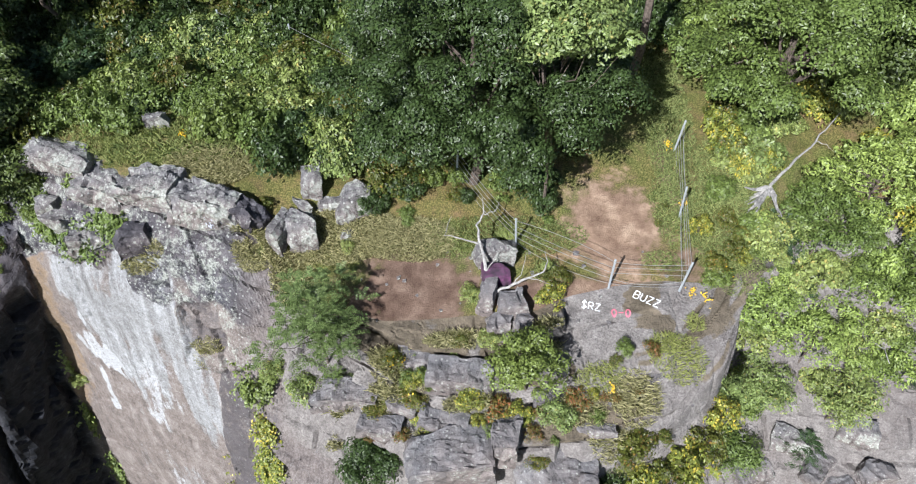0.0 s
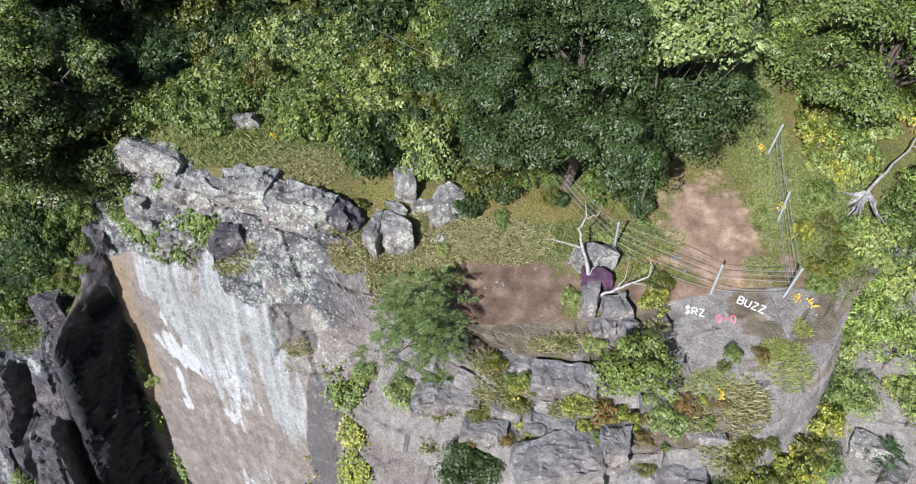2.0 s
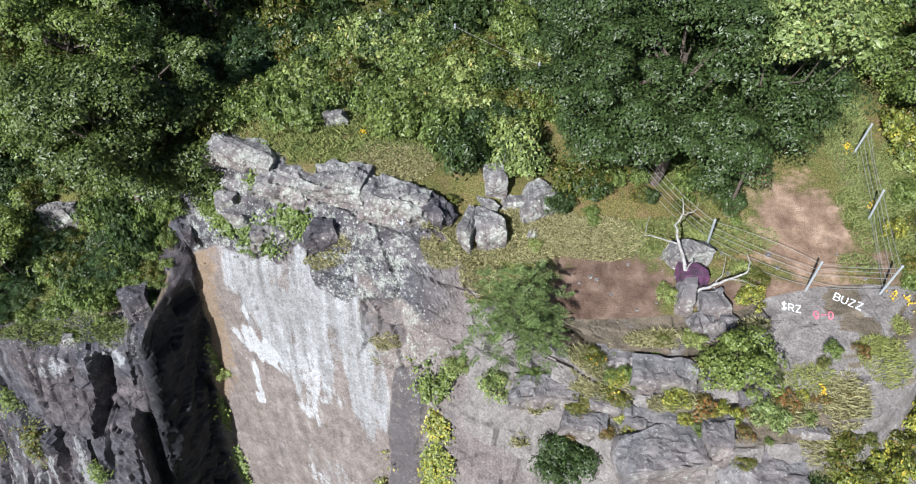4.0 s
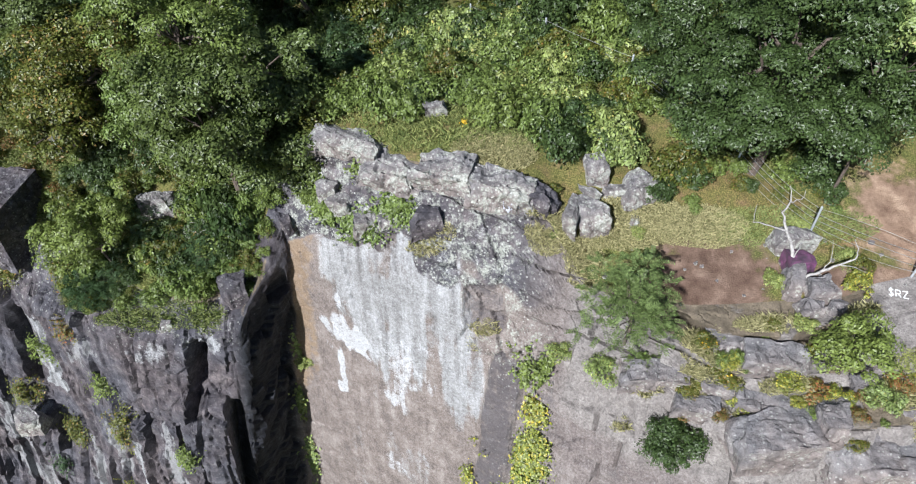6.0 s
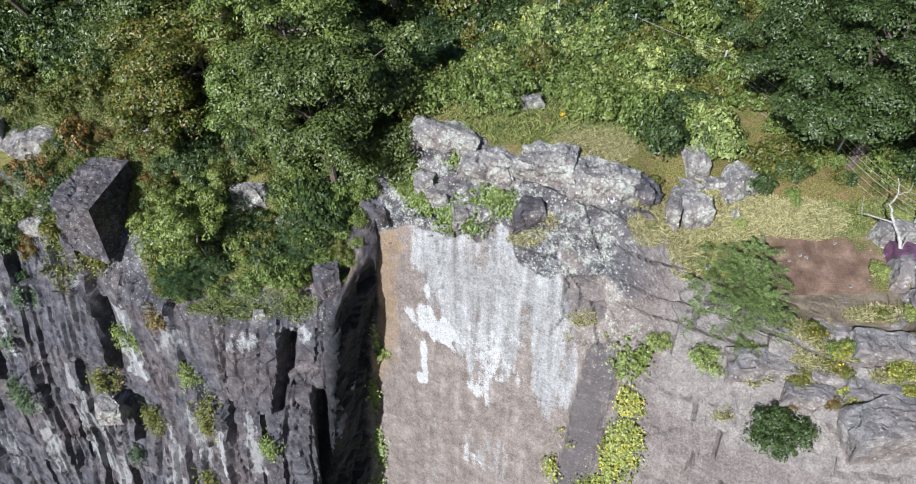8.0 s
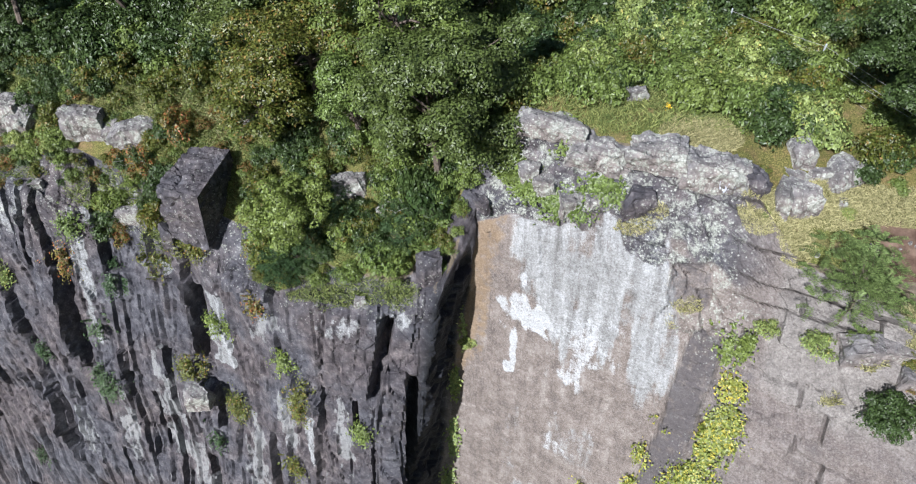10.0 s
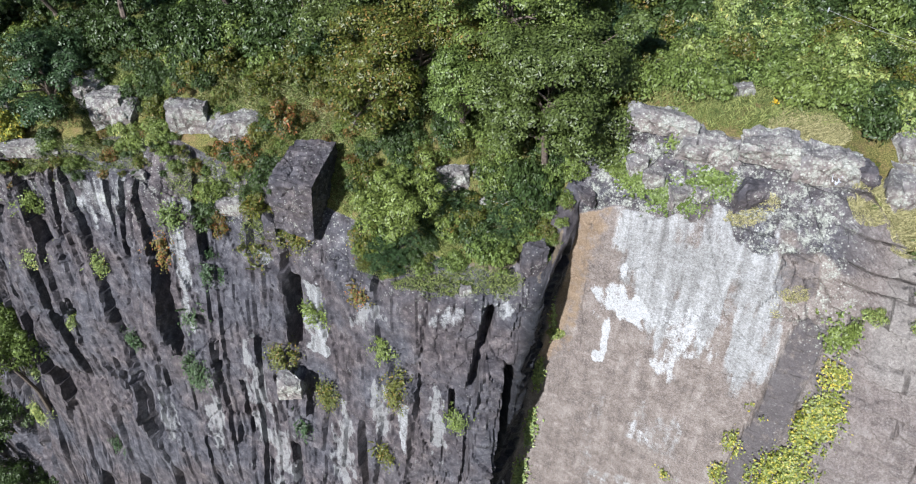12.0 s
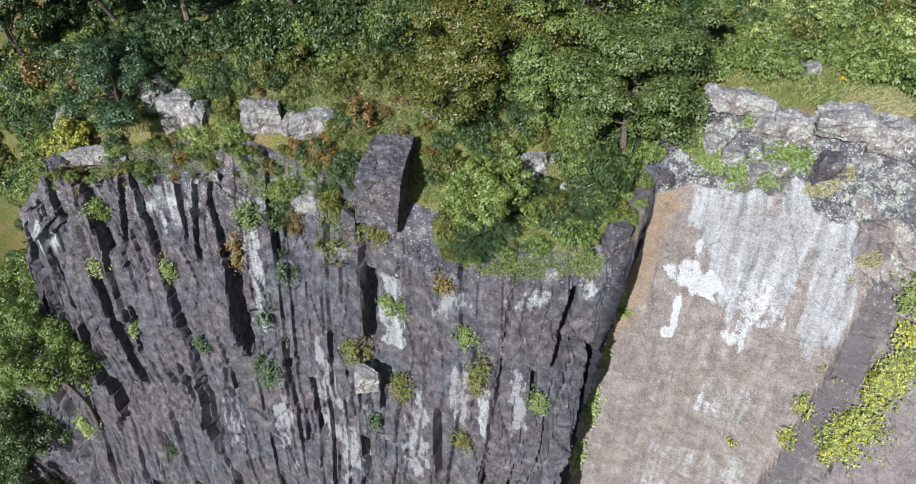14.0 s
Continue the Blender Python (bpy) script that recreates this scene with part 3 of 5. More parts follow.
MASKS = {
    "slab": np.clip(slab * step(0.2, -1.5, Z) + 0.7 * right, 0, 1),
    "pale": np.clip(slab * np.clip(step(-7.4, -4.0, Z + 4.5 * (drip - 0.5)) * 0.46 + 1.2 * (drip - 0.38) * step(-12.0, -6.0, Z) + 0.17, 0, 1) * step(-16.2, -15.0, X) * step(-8.8, -10.0, X + 0.2 * (Z + 5))
    + 0.36 * slab * step(0.46, 0.62, fbm(X * 0.9, S * 0.35, 4, 127)) * step(-9, -11, X) + 0.42 * rim * step(0.42, 0.6, fbm(X * 0.7, S * 0.9, 3, 131)), 0, 1) + left * np.maximum.reduce([a * stain(cx, cz, rx, rz, 1.1, 5) for cx, cz, rx, rz, a in WEST_PALE]),
    "white": slab * np.maximum.reduce([stain(-14.9, -6.5, 1.25, 0.8, 0.8, 1), stain(-15.35, -5.9, 0.5, 0.7, 0.6, 2), stain(-15.5, -8.6, 0.18, 1.2, 0.5, 3), stain(-15.7, -9.9, 0.3, 0.38, 0.6, 4), 0.72 * stain(-12.9, -7.2, 0.7, 2.0, 1.1, 7), 0.58 * stain(-12.0, -6.3, 0.8, 1.4, 1.3, 8),
                                       stain(-15.3, -4.7, 0.14, 0.5, 0.5, 9), 0.6 * stain(-13.6, -13.5, 0.5, 0.7, 1.4, 10), 0.6 * stain(-16.0, -7.6, 0.2, 0.3, 0.8, 11)]),
    "orange": slab * step(1.9, 0.2, X - CLEFT) * step(-18, -8, Z) * 1.0,
    # how far the panel, the rib and its strip are darkened
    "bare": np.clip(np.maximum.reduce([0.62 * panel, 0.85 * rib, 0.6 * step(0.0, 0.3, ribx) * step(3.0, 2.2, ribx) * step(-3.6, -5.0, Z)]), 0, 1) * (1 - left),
    "streak": left * (0.12 + 0.26 * step(-39, -36, X) * step(-7, -11, Z) + np.maximum.reduce([0.85 * stain(cx, cz, rx, rz, 1.5, 6) for cx, cz, rx, rz in WEST_WASH])) * step(-0.9, -1.5, X - CLEFT),
    # where the cleft wall's shade is painted in, from its corner outwards
    "cleft_shade": left * step(-2.1, -1.3, X - CLEFT) * step(-3.0, -5.0, Z),
    "lichen": np.clip(rim * 0.55 + right * 0.09 + left * (0.10 + 0.28 * step(-7, -4.5, Z)) * step(-1.2, -2.0, X - CLEFT) + 0.46 * slab * step(-10.8, -10.0, X) * step(-6.0, -3.5, Z) * (1 - panel), 0, 1),
    "worn": right * np.maximum(step(7.0, 6.3, V) * step(-7.5, -6.0, X) * 0.95, 0.8 * step(8.2, 9.0, X)),
    "soil": (step(-19.3, -18.6, X) * step(-16.8, -17.3, X) * step(6.2, 5.7, V) + right * step(0.50, 0.62, fbm(X * 0.6, S * 1.3, 3, 77)) * step(6.6, 5.6, V) + step(4.5, 4.05, V) * 0.8 * (1 - step(2.2, 3.0, X) * step(7.6, 6.8, X))) * step(0.55, 0.8, np.abs(N[..., 2])),
    "sand": np.clip(1.5 * patch(4.2, 15.0, 2.2, 2.8), 0, 1),
    "dirt": np.maximum.reduce([1.15 * patch(-2.3, 12.8, 2.6, 1.7), 1.1 * patch(4.2, 14.9, 1.9, 2.4), patch(3, 12.6, 4.5, 0.8), 0.8 * patch(6.0, 13.6, 1.3, 1.2), 0.7 * patch(6.4, 17.0, 0.7, 3.0)]),
}
ground = sheet("ground", slice(0, ROW_FOOT + 1), SOIL, {"dirt": MASKS["dirt"], "sand": MASKS["sand"]}, True)
tagged(ground, "bare reddish dirt and dry grass on the clifftop", "ground", kind="structure")
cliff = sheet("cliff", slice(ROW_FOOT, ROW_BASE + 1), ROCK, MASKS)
tagged(cliff, "grey-purple fractured rock cliff with pale lichen and white stains", "cliff", kind="structure")

valley = sheet("valley_floor", slice(ROW_BASE, None), SOIL, {"dirt": MASKS["dirt"] * 0, "sand": MASKS["sand"] * 0}, True)
tagged(valley, "rough green ground below the cliff", "ground", kind="structure")

from mathutils.bvhtree import BVHTree
_sub = P[14:-6, 20:-20]
_r, _c = _sub.shape[:2]
_id = np.arange(_r * _c).reshape(_r, _c)
LAND = BVHTree.FromPolygons([Vector(v) for v in _sub.reshape(-1, 3)], np.stack([_id[:-1, :-1], _id[1:, :-1], _id[1:, 1:], _id[:-1, 1:]], -1).reshape(-1, 4).tolist())


def drop(x, y, top=30.0):
    hit = LAND.ray_cast(Vector((x, y, top)), Vector((0, 0, -1)))
    return hit[0].z if hit[0] else 0.0


# ---- plants ----
def part(name, me, material, parent, label=""):
    if isinstance(me, bmesh.types.BMesh):
        data = bpy.data.meshes.new(name)
        me.to_mesh(data)
        me.free()
        me = data
    if material and not me.materials:
        me.materials.append(material)
    ob = new(name, me)
    ob.parent = parent
    if label:
        ob["label"] = label
    return ob


def rhombs(name, centres, nrm, t, s, slim, fold):
    """One mesh of many small leaves, each a folded rhombus on its own."""
    n = len(centres)
    b = np.cross(nrm, t)
    b /= np.linalg.norm(b, axis=1, keepdims=True) + 1e-9
    v = np.stack([centres - t * s, centres - b * s * slim + nrm * s * fold, centres + t * s, centres + b * s * slim + nrm * s * fold], 1)
    me = bpy.data.meshes.new(name)
    me.vertices.add(4 * n)
    me.vertices.foreach_set("co", v.reshape(-1))
    quads = np.arange(4 * n, dtype=np.int32).reshape(n, 4)
    tris = np.concatenate([quads[:, [0, 1, 2]], quads[:, [0, 2, 3]]], 1).reshape(-1)
    me.loops.add(len(tris))
    me.loops.foreach_set("vertex_index", tris)
    me.polygons.add(2 * n)
    me.polygons.foreach_set("loop_start", np.arange(0, 6 * n, 3, dtype=np.int32))
    me.update(calc_edges=True)
    return me


def leaf_mesh(name, centres, normals, size, rng, slim=0.55, wild=0.32, fold=0.22):
    n = len(centres)
    nrm = normals + rng.normal(0, wild, (n, 3))
    nrm /= np.linalg.norm(nrm, axis=1, keepdims=True) + 1e-9
    t = np.cross(nrm, rng.normal(0, 1, (n, 3)))
    t /= np.linalg.norm(t, axis=1, keepdims=True) + 1e-9
    return rhombs(name, centres, nrm, t, (size * rng.uniform(0.6, 1.35, n))[:, None], slim, fold)


def frond_mesh(name, bases, outward, length, size, rng, pairs=8):
    """Feathered leaves: each a drooping stalk with pairs of slim leaflets."""
    n = len(bases)
    d = outward + rng.normal(0, 0.35, (n, 3))
    d[:, 2] = 0.25 * d[:, 2] + 0.1
    d /= np.linalg.norm(d, axis=1, keepdims=True) + 1e-9
    side = np.cross(d, np.array([0, 0, 1.0]))
    side /= np.linalg.norm(side, axis=1, keepdims=True) + 1e-9
    up = np.cross(side, d)
    ln = length * rng.uniform(0.6, 1.2, (n, 1))
    cs, ns, ts = [], [], []
    for k in range(pairs):
        f = (k + 0.7) / pairs
        mid = bases + d * ln * f - up * ln * 0.35 * f * f
        for sgn in (-1, 1):
            w = side * sgn + d * 0.45
            w /= np.linalg.norm(w, axis=1, keepdims=True)
            cs.append(mid + w * size * (1.1 - 0.5 * f))
            ns.append(up + rng.normal(0, 0.2, (n, 3)))
            ts.append(w)
    c, nn, t = (np.concatenate(a) for a in (cs, ns, ts))
    nn /= np.linalg.norm(nn, axis=1, keepdims=True)
    return rhombs(name, c, nn, t, size * rng.uniform(0.8, 1.2, (len(c), 1)), 0.33, 0.12)


def crown_points(rng, rx, ry, rz, clumps, per, clump_size, hollow=0.5, low=-0.25, boughs=0):
    """Leaf places in clumps over a lumpy dome of half-axes rx, ry, rz about the origin."""
    d = rng.normal(0, 1, (clumps, 3))
    d[:, 2] = np.abs(d[:, 2]) + low
    d /= np.linalg.norm(d, axis=1, keepdims=True)
    lump = sum(np.sin(d @ rng.normal(0, 2.6, 3) + rng.uniform(0, 6)) for _ in range(4)) / 4
    r = (1 - (1 - hollow) * rng.uniform(0, 1, clumps) ** 1.6) * (1 + 0.38 * lump)
    c = d * r[:, None] * np.array([rx, ry, rz])
    if boughs:
        hub = c[rng.permutation(clumps)[:boughs]] * rng.uniform(0.85, 1.08, (boughs, 1))
        c = hub[rng.integers(0, boughs, clumps)] + rng.normal(0, 0.36, (clumps, 3)) * np.array([1, 1, 0.55])
    size = clump_size * rng.uniform(0.55, 1.35, (clumps, 1, 1))
    e = rng.normal(0, 1, (clumps, per, 3))
    e /= np.linalg.norm(e, axis=2, keepdims=True)
    e[..., 2] = np.where(e[..., 2] < -0.3, -e[..., 2], e[..., 2])
    k = rng.uniform(0.4, 1.0, (clumps, per, 1)) ** 0.45
    pts = c[:, None] + e * k * size * np.array([1, 1, 0.62])
    nrm = e * 1.25 + np.array([-0.05, -0.1, 0.4])
    return c, pts.reshape(-1, 3), nrm.reshape(-1, 3)


def limb(bm, a, b, ra, rb, sides=6, bends=3, wander=0.06, rng=None):
    """A tapered, slightly crooked branch."""
    a, b = Vector(a), Vector(b)
    way = (b - a)
    u = way.orthogonal().normalized()
    w = way.cross(u).normalized()
    rings = []
    for k in range(bends + 1):
        f = k / bends
        c = a.lerp(b, f)
        if rng is not None and 0 < k < bends:
            c = c + Vector(rng.normal(0, wander * way.length, 3))
        rad = ra + (rb - ra) * f
        rings.append([bm.verts.new(c + (u * math.cos(2 * math.pi * i / sides) + w * math.sin(2 * math.pi * i / sides)) * rad) for i in range(sides)])
    for p, q in zip(rings, rings[1:]):
        for i in range(sides):
            bm.faces.new((p[i], p[(i + 1) % sides], q[(i + 1) % sides], q[i]))
    bm.faces.new(rings[0][::-1])
    bm.faces.new(rings[-1])


def tube(bm, pts, radii, sides=6):
    """One bent, tapered rod through the points."""
    pts = [Vector(q) for q in pts]
    u = (pts[1] - pts[0]).orthogonal().normalized()
    rings = []
    for k, c in enumerate(pts):
        way = (pts[min(k + 1, len(pts) - 1)] - pts[max(k - 1, 0)]).normalized()
        u = (u - way * u.dot(way)).normalized()
        w = way.cross(u)
        rings.append([bm.verts.new(c + (u * math.cos(2 * math.pi * i / sides) + w * math.sin(2 * math.pi * i / sides)) * radii[k]) for i in range(sides)])
    for a, b in zip(rings, rings[1:]):
        for i in range(sides):
            bm.faces.new((a[i], a[(i + 1) % sides], b[(i + 1) % sides], b[i]))
    bm.faces.new(rings[0][::-1])
    bm.faces.new(rings[-1])


def plant_meshes(size, material, seed, clumps, per, leaf, clump, stem, trunk, slim=0.55, hollow=0.5, feather=0.0, low=-0.25, boughs=0):
    rng = np.random.default_rng(seed)
    c, pts, nrm = crown_points(rng, *size, clumps, per, clump, hollow, low, boughs)
    pts[:, 2] += stem
    c[:, 2] += stem
    if feather:
        crown = frond_mesh("crown", pts, nrm - np.array([0, 0, 0.5]), feather, leaf, rng)
    else:
        crown = leaf_mesh("crown", pts, nrm, leaf, rng, slim)
    crown.materials.append(material)
    bm = bmesh.new()
    top = Vector((0, 0, stem + 0.3 * size[2]))
    limb(bm, (0, 0, -0.4), top, trunk, trunk * 0.45, 7, 4, 0.03, rng)
    for k in range(0, clumps, max(1, clumps // 16)):
        limb(bm, top * rng.uniform(0.35, 0.95), Vector(c[k]), trunk * 0.4, trunk * 0.08, 5, 3, 0.06, rng)
    wood = bpy.data.meshes.new("trunk")
    bm.to_mesh(wood)
    bm.free()
    wood.materials.append(BARK)
    return crown, wood


def plant(name, place, meshes, label, category, scale=(1, 1, 1), turn=0.0, group=""):
    """A tree or a shrub: a trunk with limbs, and a crown of leaves in clumps."""
    root = new(name)
    root.location, root.scale, root.rotation_euler = place, scale, (0, 0, turn)
    tagged(root, label, category, group)
    part("crown", meshes[0], None, root)
    part("trunk", meshes[1], None, root)
    return root


def tree(name, x, y, r, height, material, label, seed, ry=None, rz=None, z=None, clumps=110, per=110, leaf=0.09, clump=0.8, trunk=0.16, **kw):
    z = drop(x, y) if z is None else z
    rz = rz or 0.45 * height
    if r > 1.6 and "feather" not in kw and "boughs" not in kw:
        kw["boughs"] = int(0.8 * math.pi * r * (rz + r) / 1.35)
    leaf, per = 0.8 * leaf, int(1.45 * per)
    return plant(name, (x, y, z), plant_meshes((r, ry or r, rz), material, seed, clumps, per, leaf, clump, height - rz, trunk, **kw), label, "tree")


# kinds of shrub, each in three shapes of half-width 1 and height 1
KINDS = {}
for kind, mat, leaf, per, clumps, feather in (("green", LEAF_GREEN, 0.068, 64, 34, 0), ("bright", LEAF_BRIGHT, 0.068, 64, 34, 0), ("dark", LEAF_OAK, 0.068, 64, 34, 0), ("yellow", LEAF_YELLOW, 0.068, 60, 30, 0),
                                           ("olive", LEAF_OLIVE, 0.064, 64, 32, 0), ("blue", LEAF_BLUE, 0.075, 5, 24, 0.5), ("red", LEAF_RED, 0.068, 56, 28, 0), ("feathery", LEAF_GREEN, 0.065, 5, 26, 0.5),
                                           ("sumac", LEAF_SUMAC, 0.078, 46, 24, 0)):
    KINDS[kind] = [plant_meshes((0.85, 0.85, 0.62), mat, 300 + k, clumps, per, leaf, 0.36, 0.34, 0.035, feather=feather) for k in range(3)]
WORDS = {"green": "leafy mid-green shrub", "bright": "bright yellow-green leafy shrub", "dark": "dark green leafy shrub", "yellow": "yellowing leafy shrub", "olive": "olive-green shrub with brownish leaves",
         "blue": "blue-green shrub with feathered leaves", "red": "low shrub turning red and orange", "feathery": "green shrub with feathered leaves", "sumac": "light green sumac with slim leaves"}
_count = [0]


def shrub(x, y, r, h, kind, where="on the clifftop", z=None, group=""):
    _count[0] += 1
    k = _count[0]
    z = drop(x, y) if z is None else z
    return plant("shrub", (x, y, z - 0.06), KINDS[kind][k % 3], WORDS[kind] + " " + where, "shrub", (r, r * (0.8 + 0.07 * (k % 6)), h), 2.4 * k, group)


def creeper(place, rx, rz, count, material, label, seed, leaf=0.07, lift=0.22, name="creeper", ry=0.3):
    """Leaves that follow the rock or the ground round a place."""
    rng = np.random.default_rng(seed)
    pts, nrm = [], []
    root = Vector(place)
    for _ in range(count):
        a, k = rng.uniform(0, 2 * math.pi), rng.uniform(0, 1) ** 0.6 * (0.75 + 0.25 * math.sin(3 * rng.uniform(0, 6)))
        hit = LAND.find_nearest(root + Vector((rx * k * math.cos(a), ry * rng.normal(), rz * k * math.sin(a))))
        n = hit[1] if hit[1].z > -0.2 and hit[1].y < 0.6 else -hit[1]
        pts.append(hit[0] + n * lift * rng.uniform(0.15, 1.0) - root)
        nrm.append(n * 0.7 + Vector((-0.1, -0.2, 0.6)))
    me = leaf_mesh("leaves", np.array(pts), np.array(nrm), leaf, rng, 0.6)
    me.materials.append(material)
    ob = new(name, me)
    ob.location = root
    return tagged(ob, label, "plant")


# ---- stones ----
def stone_mesh(sx, sy, sz, seed, chips=9, rough=0.07, taper=None, skew=0.10):
    """A block of broken rock: a skewed box with chipped corners and uneven faces."""
    rng = np.random.default_rng(seed)
    bm = bmesh.new()
    bmesh.ops.create_cube(bm, size=1.0)
    for v in bm.verts:
        v.co += Vector(rng.uniform(-skew, skew, 3))
    for _ in range(chips):
        n = Vector(rng.normal(0, 1, 3)).normalized()
        n.z = abs(n.z)
        cut = bmesh.ops.bisect_plane(bm, geom=bm.verts[:] + bm.edges[:] + bm.faces[:], plane_co=n * rng.uniform(0.42, 0.58), plane_no=n, clear_outer=True)
        edges = [e for e in cut["geom_cut"] if isinstance(e, bmesh.types.BMEdge)]
        if edges:
            bmesh.ops.contextual_create(bm, geom=edges)
    for v in bm.verts:
        v.co = Vector((v.co.x * sx, v.co.y * sy, v.co.z * sz))
        if taper:
            f = v.co.z / sz + 0.5
            v.co.x += taper[0] * f + taper[2] * (1 if v.co.x > 0 else -1) * f
            v.co.y += taper[1] * f
    bmesh.ops.triangulate(bm, faces=bm.faces[:])
    for _ in range(5):
        long = [e for e in bm.edges if e.calc_length() > 0.15]
        if not long or len(bm.faces) > 3500:
            break
        bmesh.ops.subdivide_edges(bm, edges=long, cuts=1)
        bmesh.ops.triangulate(bm, faces=[f for f in bm.faces if len(f.verts) > 3])
    bm.normal_update()
    off = Vector(rng.uniform(0, 50, 3))
    for v in bm.verts:
        a = noise.noise(v.co * 1.3 + off) * rough * 0.7 + noise.noise(v.co * 5.0 + off) * rough * 0.45 + (noise.cell(v.co * 2.2 + off) - 0.5) * rough * 0.5 - 0.6 * rough * max(0.0, 0.25 - abs(noise.noise(Vector((v.co.x * 0.9, v.co.y * 0.9, v.co.z * 2.4)) + off)) * 2.0)
        v.co += v.normal * a
    me = bpy.data.meshes.new("rock")
    bm.to_mesh(me)
    bm.free()
    return me


def stone(x, y, size, turn, label, seed, z=None, tip=(0, 0), sunk=0.25, material=None, name="rock", chips=5, group="", taper=None, rough=0.07, skew=0.10):
    z = drop(x, y) if z is None else z
    me = stone_mesh(*size, seed, chips, rough, taper, skew)
    me.materials.append(material or STONE)
    ob = new(name, me)
    ob.location = (x, y, z + size[2] * (0.5 - sunk))
    ob.rotation_euler = (radians(tip[0]), radians(tip[1]), radians(turn))
    return tagged(ob, label, "rock", group)


# ---- trees ----
tree("oak_tree", -0.4, 16.8, 4.0, 7.3, LEAF_OAK, "big dark green oak tree with glossy leaves", 1, ry=3.3, rz=3.3, clumps=440, per=200, leaf=0.066, clump=0.58, trunk=0.2, hollow=0.5, boughs=84, low=-0.5)
tree("broadleaf_tree", 2.0, 15.7, 1.4, 8.4, LEAF_BRIGHT, "tall yellow-green tree rising through the oak", 2, ry=1.3, rz=1.6, clumps=90, per=120, leaf=0.075, clump=0.5, trunk=0.06, low=-0.6)
tree("broadleaf_tree", 5.1, 20.4, 2.4, 12.5, LEAF_GREEN, "tall tree with a bare grey trunk", 22, rz=2.2, clumps=80, per=100, leaf=0.085, trunk=0.17)
tree("broadleaf_tree", 10.0, 19.3, 2.9, 5.4, LEAF_GREEN, "dense mid-green rounded tree beside the grass path", 3, ry=2.8, rz=2.8, clumps=200, per=170, leaf=0.075, clump=0.7)
tree("broadleaf_tree", 13.6, 20.8, 2.8, 5.6, LEAF_MAPLE, "dark green rounded tree on the clifftop", 13, clumps=120, per=120)
tree("feathery_tree", -4.9, 11.3, 1.5, 4.0, LEAF_SAGE, "small feathery green tree at the cliff edge", 4, ry=1.4, rz=2.2, clumps=46, per=7, leaf=0.07, clump=0.36, trunk=0.05, feather=0.42, hollow=0.2)
tree("maple_tree", -19.0, 17.1, 2.5, 8.6, LEAF_MAPLE, "tall dark green maple tree above the cleft", 5, ry=2.0, rz=4.2, clumps=240, per=150, leaf=0.08, clump=0.65, low=-0.75)
tree("maple_tree", -20.6, 19.6, 2.4, 8.2, LEAF_GREEN, "tall green maple tree above the cleft", 15, ry=2.0, rz=3.8, clumps=160, per=130, leaf=0.08, clump=0.65)
tree("broadleaf_tree", -24.2, 20.0, 2.9, 5.6, LEAF_OLIVE, "olive brown-green tree on the clifftop", 6, ry=2.0, rz=3.1, clumps=200, per=150, leaf=0.075, clump=0.65)
tree("broadleaf_tree", -22.3, 19.0, 1.9, 4.6, LEAF_GREEN, "yellow-green tree on the clifftop", 26, ry=1.5, rz=2.4, clumps=110, per=120, leaf=0.075, clump=0.55)
tree("broadleaf_tree", -26.2, 19.2, 1.6, 3.2, LEAF_OLIVE, "small olive-green tree on the clifftop", 27, rz=1.7, clumps=90, per=110, leaf=0.075, clump=0.5)
tree("maple_tree", -18.0, 18.6, 1.7, 6.4, LEAF_MAPLE, "slim dark green maple above the cleft", 28, rz=3.0, clumps=120, per=120, leaf=0.08, clump=0.55, low=-0.75)
tree("broadleaf_tree", -27.6, 22.6, 2.2, 4.6, LEAF_MAPLE, "dark green broad-leaved tree on the clifftop", 16, clumps=110, per=120, leaf=0.08)
tree("broadleaf_tree", -24.4, 15.6, 1.5, 3.9, LEAF_GREEN, "fresh green young tree on the cliff ledge", 7, rz=1.9, clumps=110, per=80, leaf=0.07, clump=0.40, trunk=0.06, boughs=20)
tree("broadleaf_tree", -41.3, 20.6, 1.7, 4.4, LEAF_BLUE, "dark blue-green tree at the cliff edge", 8, rz=2.3, clumps=120, per=120, leaf=0.08, clump=0.5)
tree("young_tree", 1.2, 10.0, 0.95, 2.4, LEAF_GREEN, "fresh green young tree on the rock terrace", 9, rz=1.3, clumps=60, per=80, leaf=0.06, clump=0.36, trunk=0.04)
tree("juniper_bush", -3.5, 8.75, 0.85, 1.5, LEAF_OAK, "dark green rounded bush on the bare slab", 10, rz=0.8, clumps=60, per=80, leaf=0.055, clump=0.3, trunk=0.04)

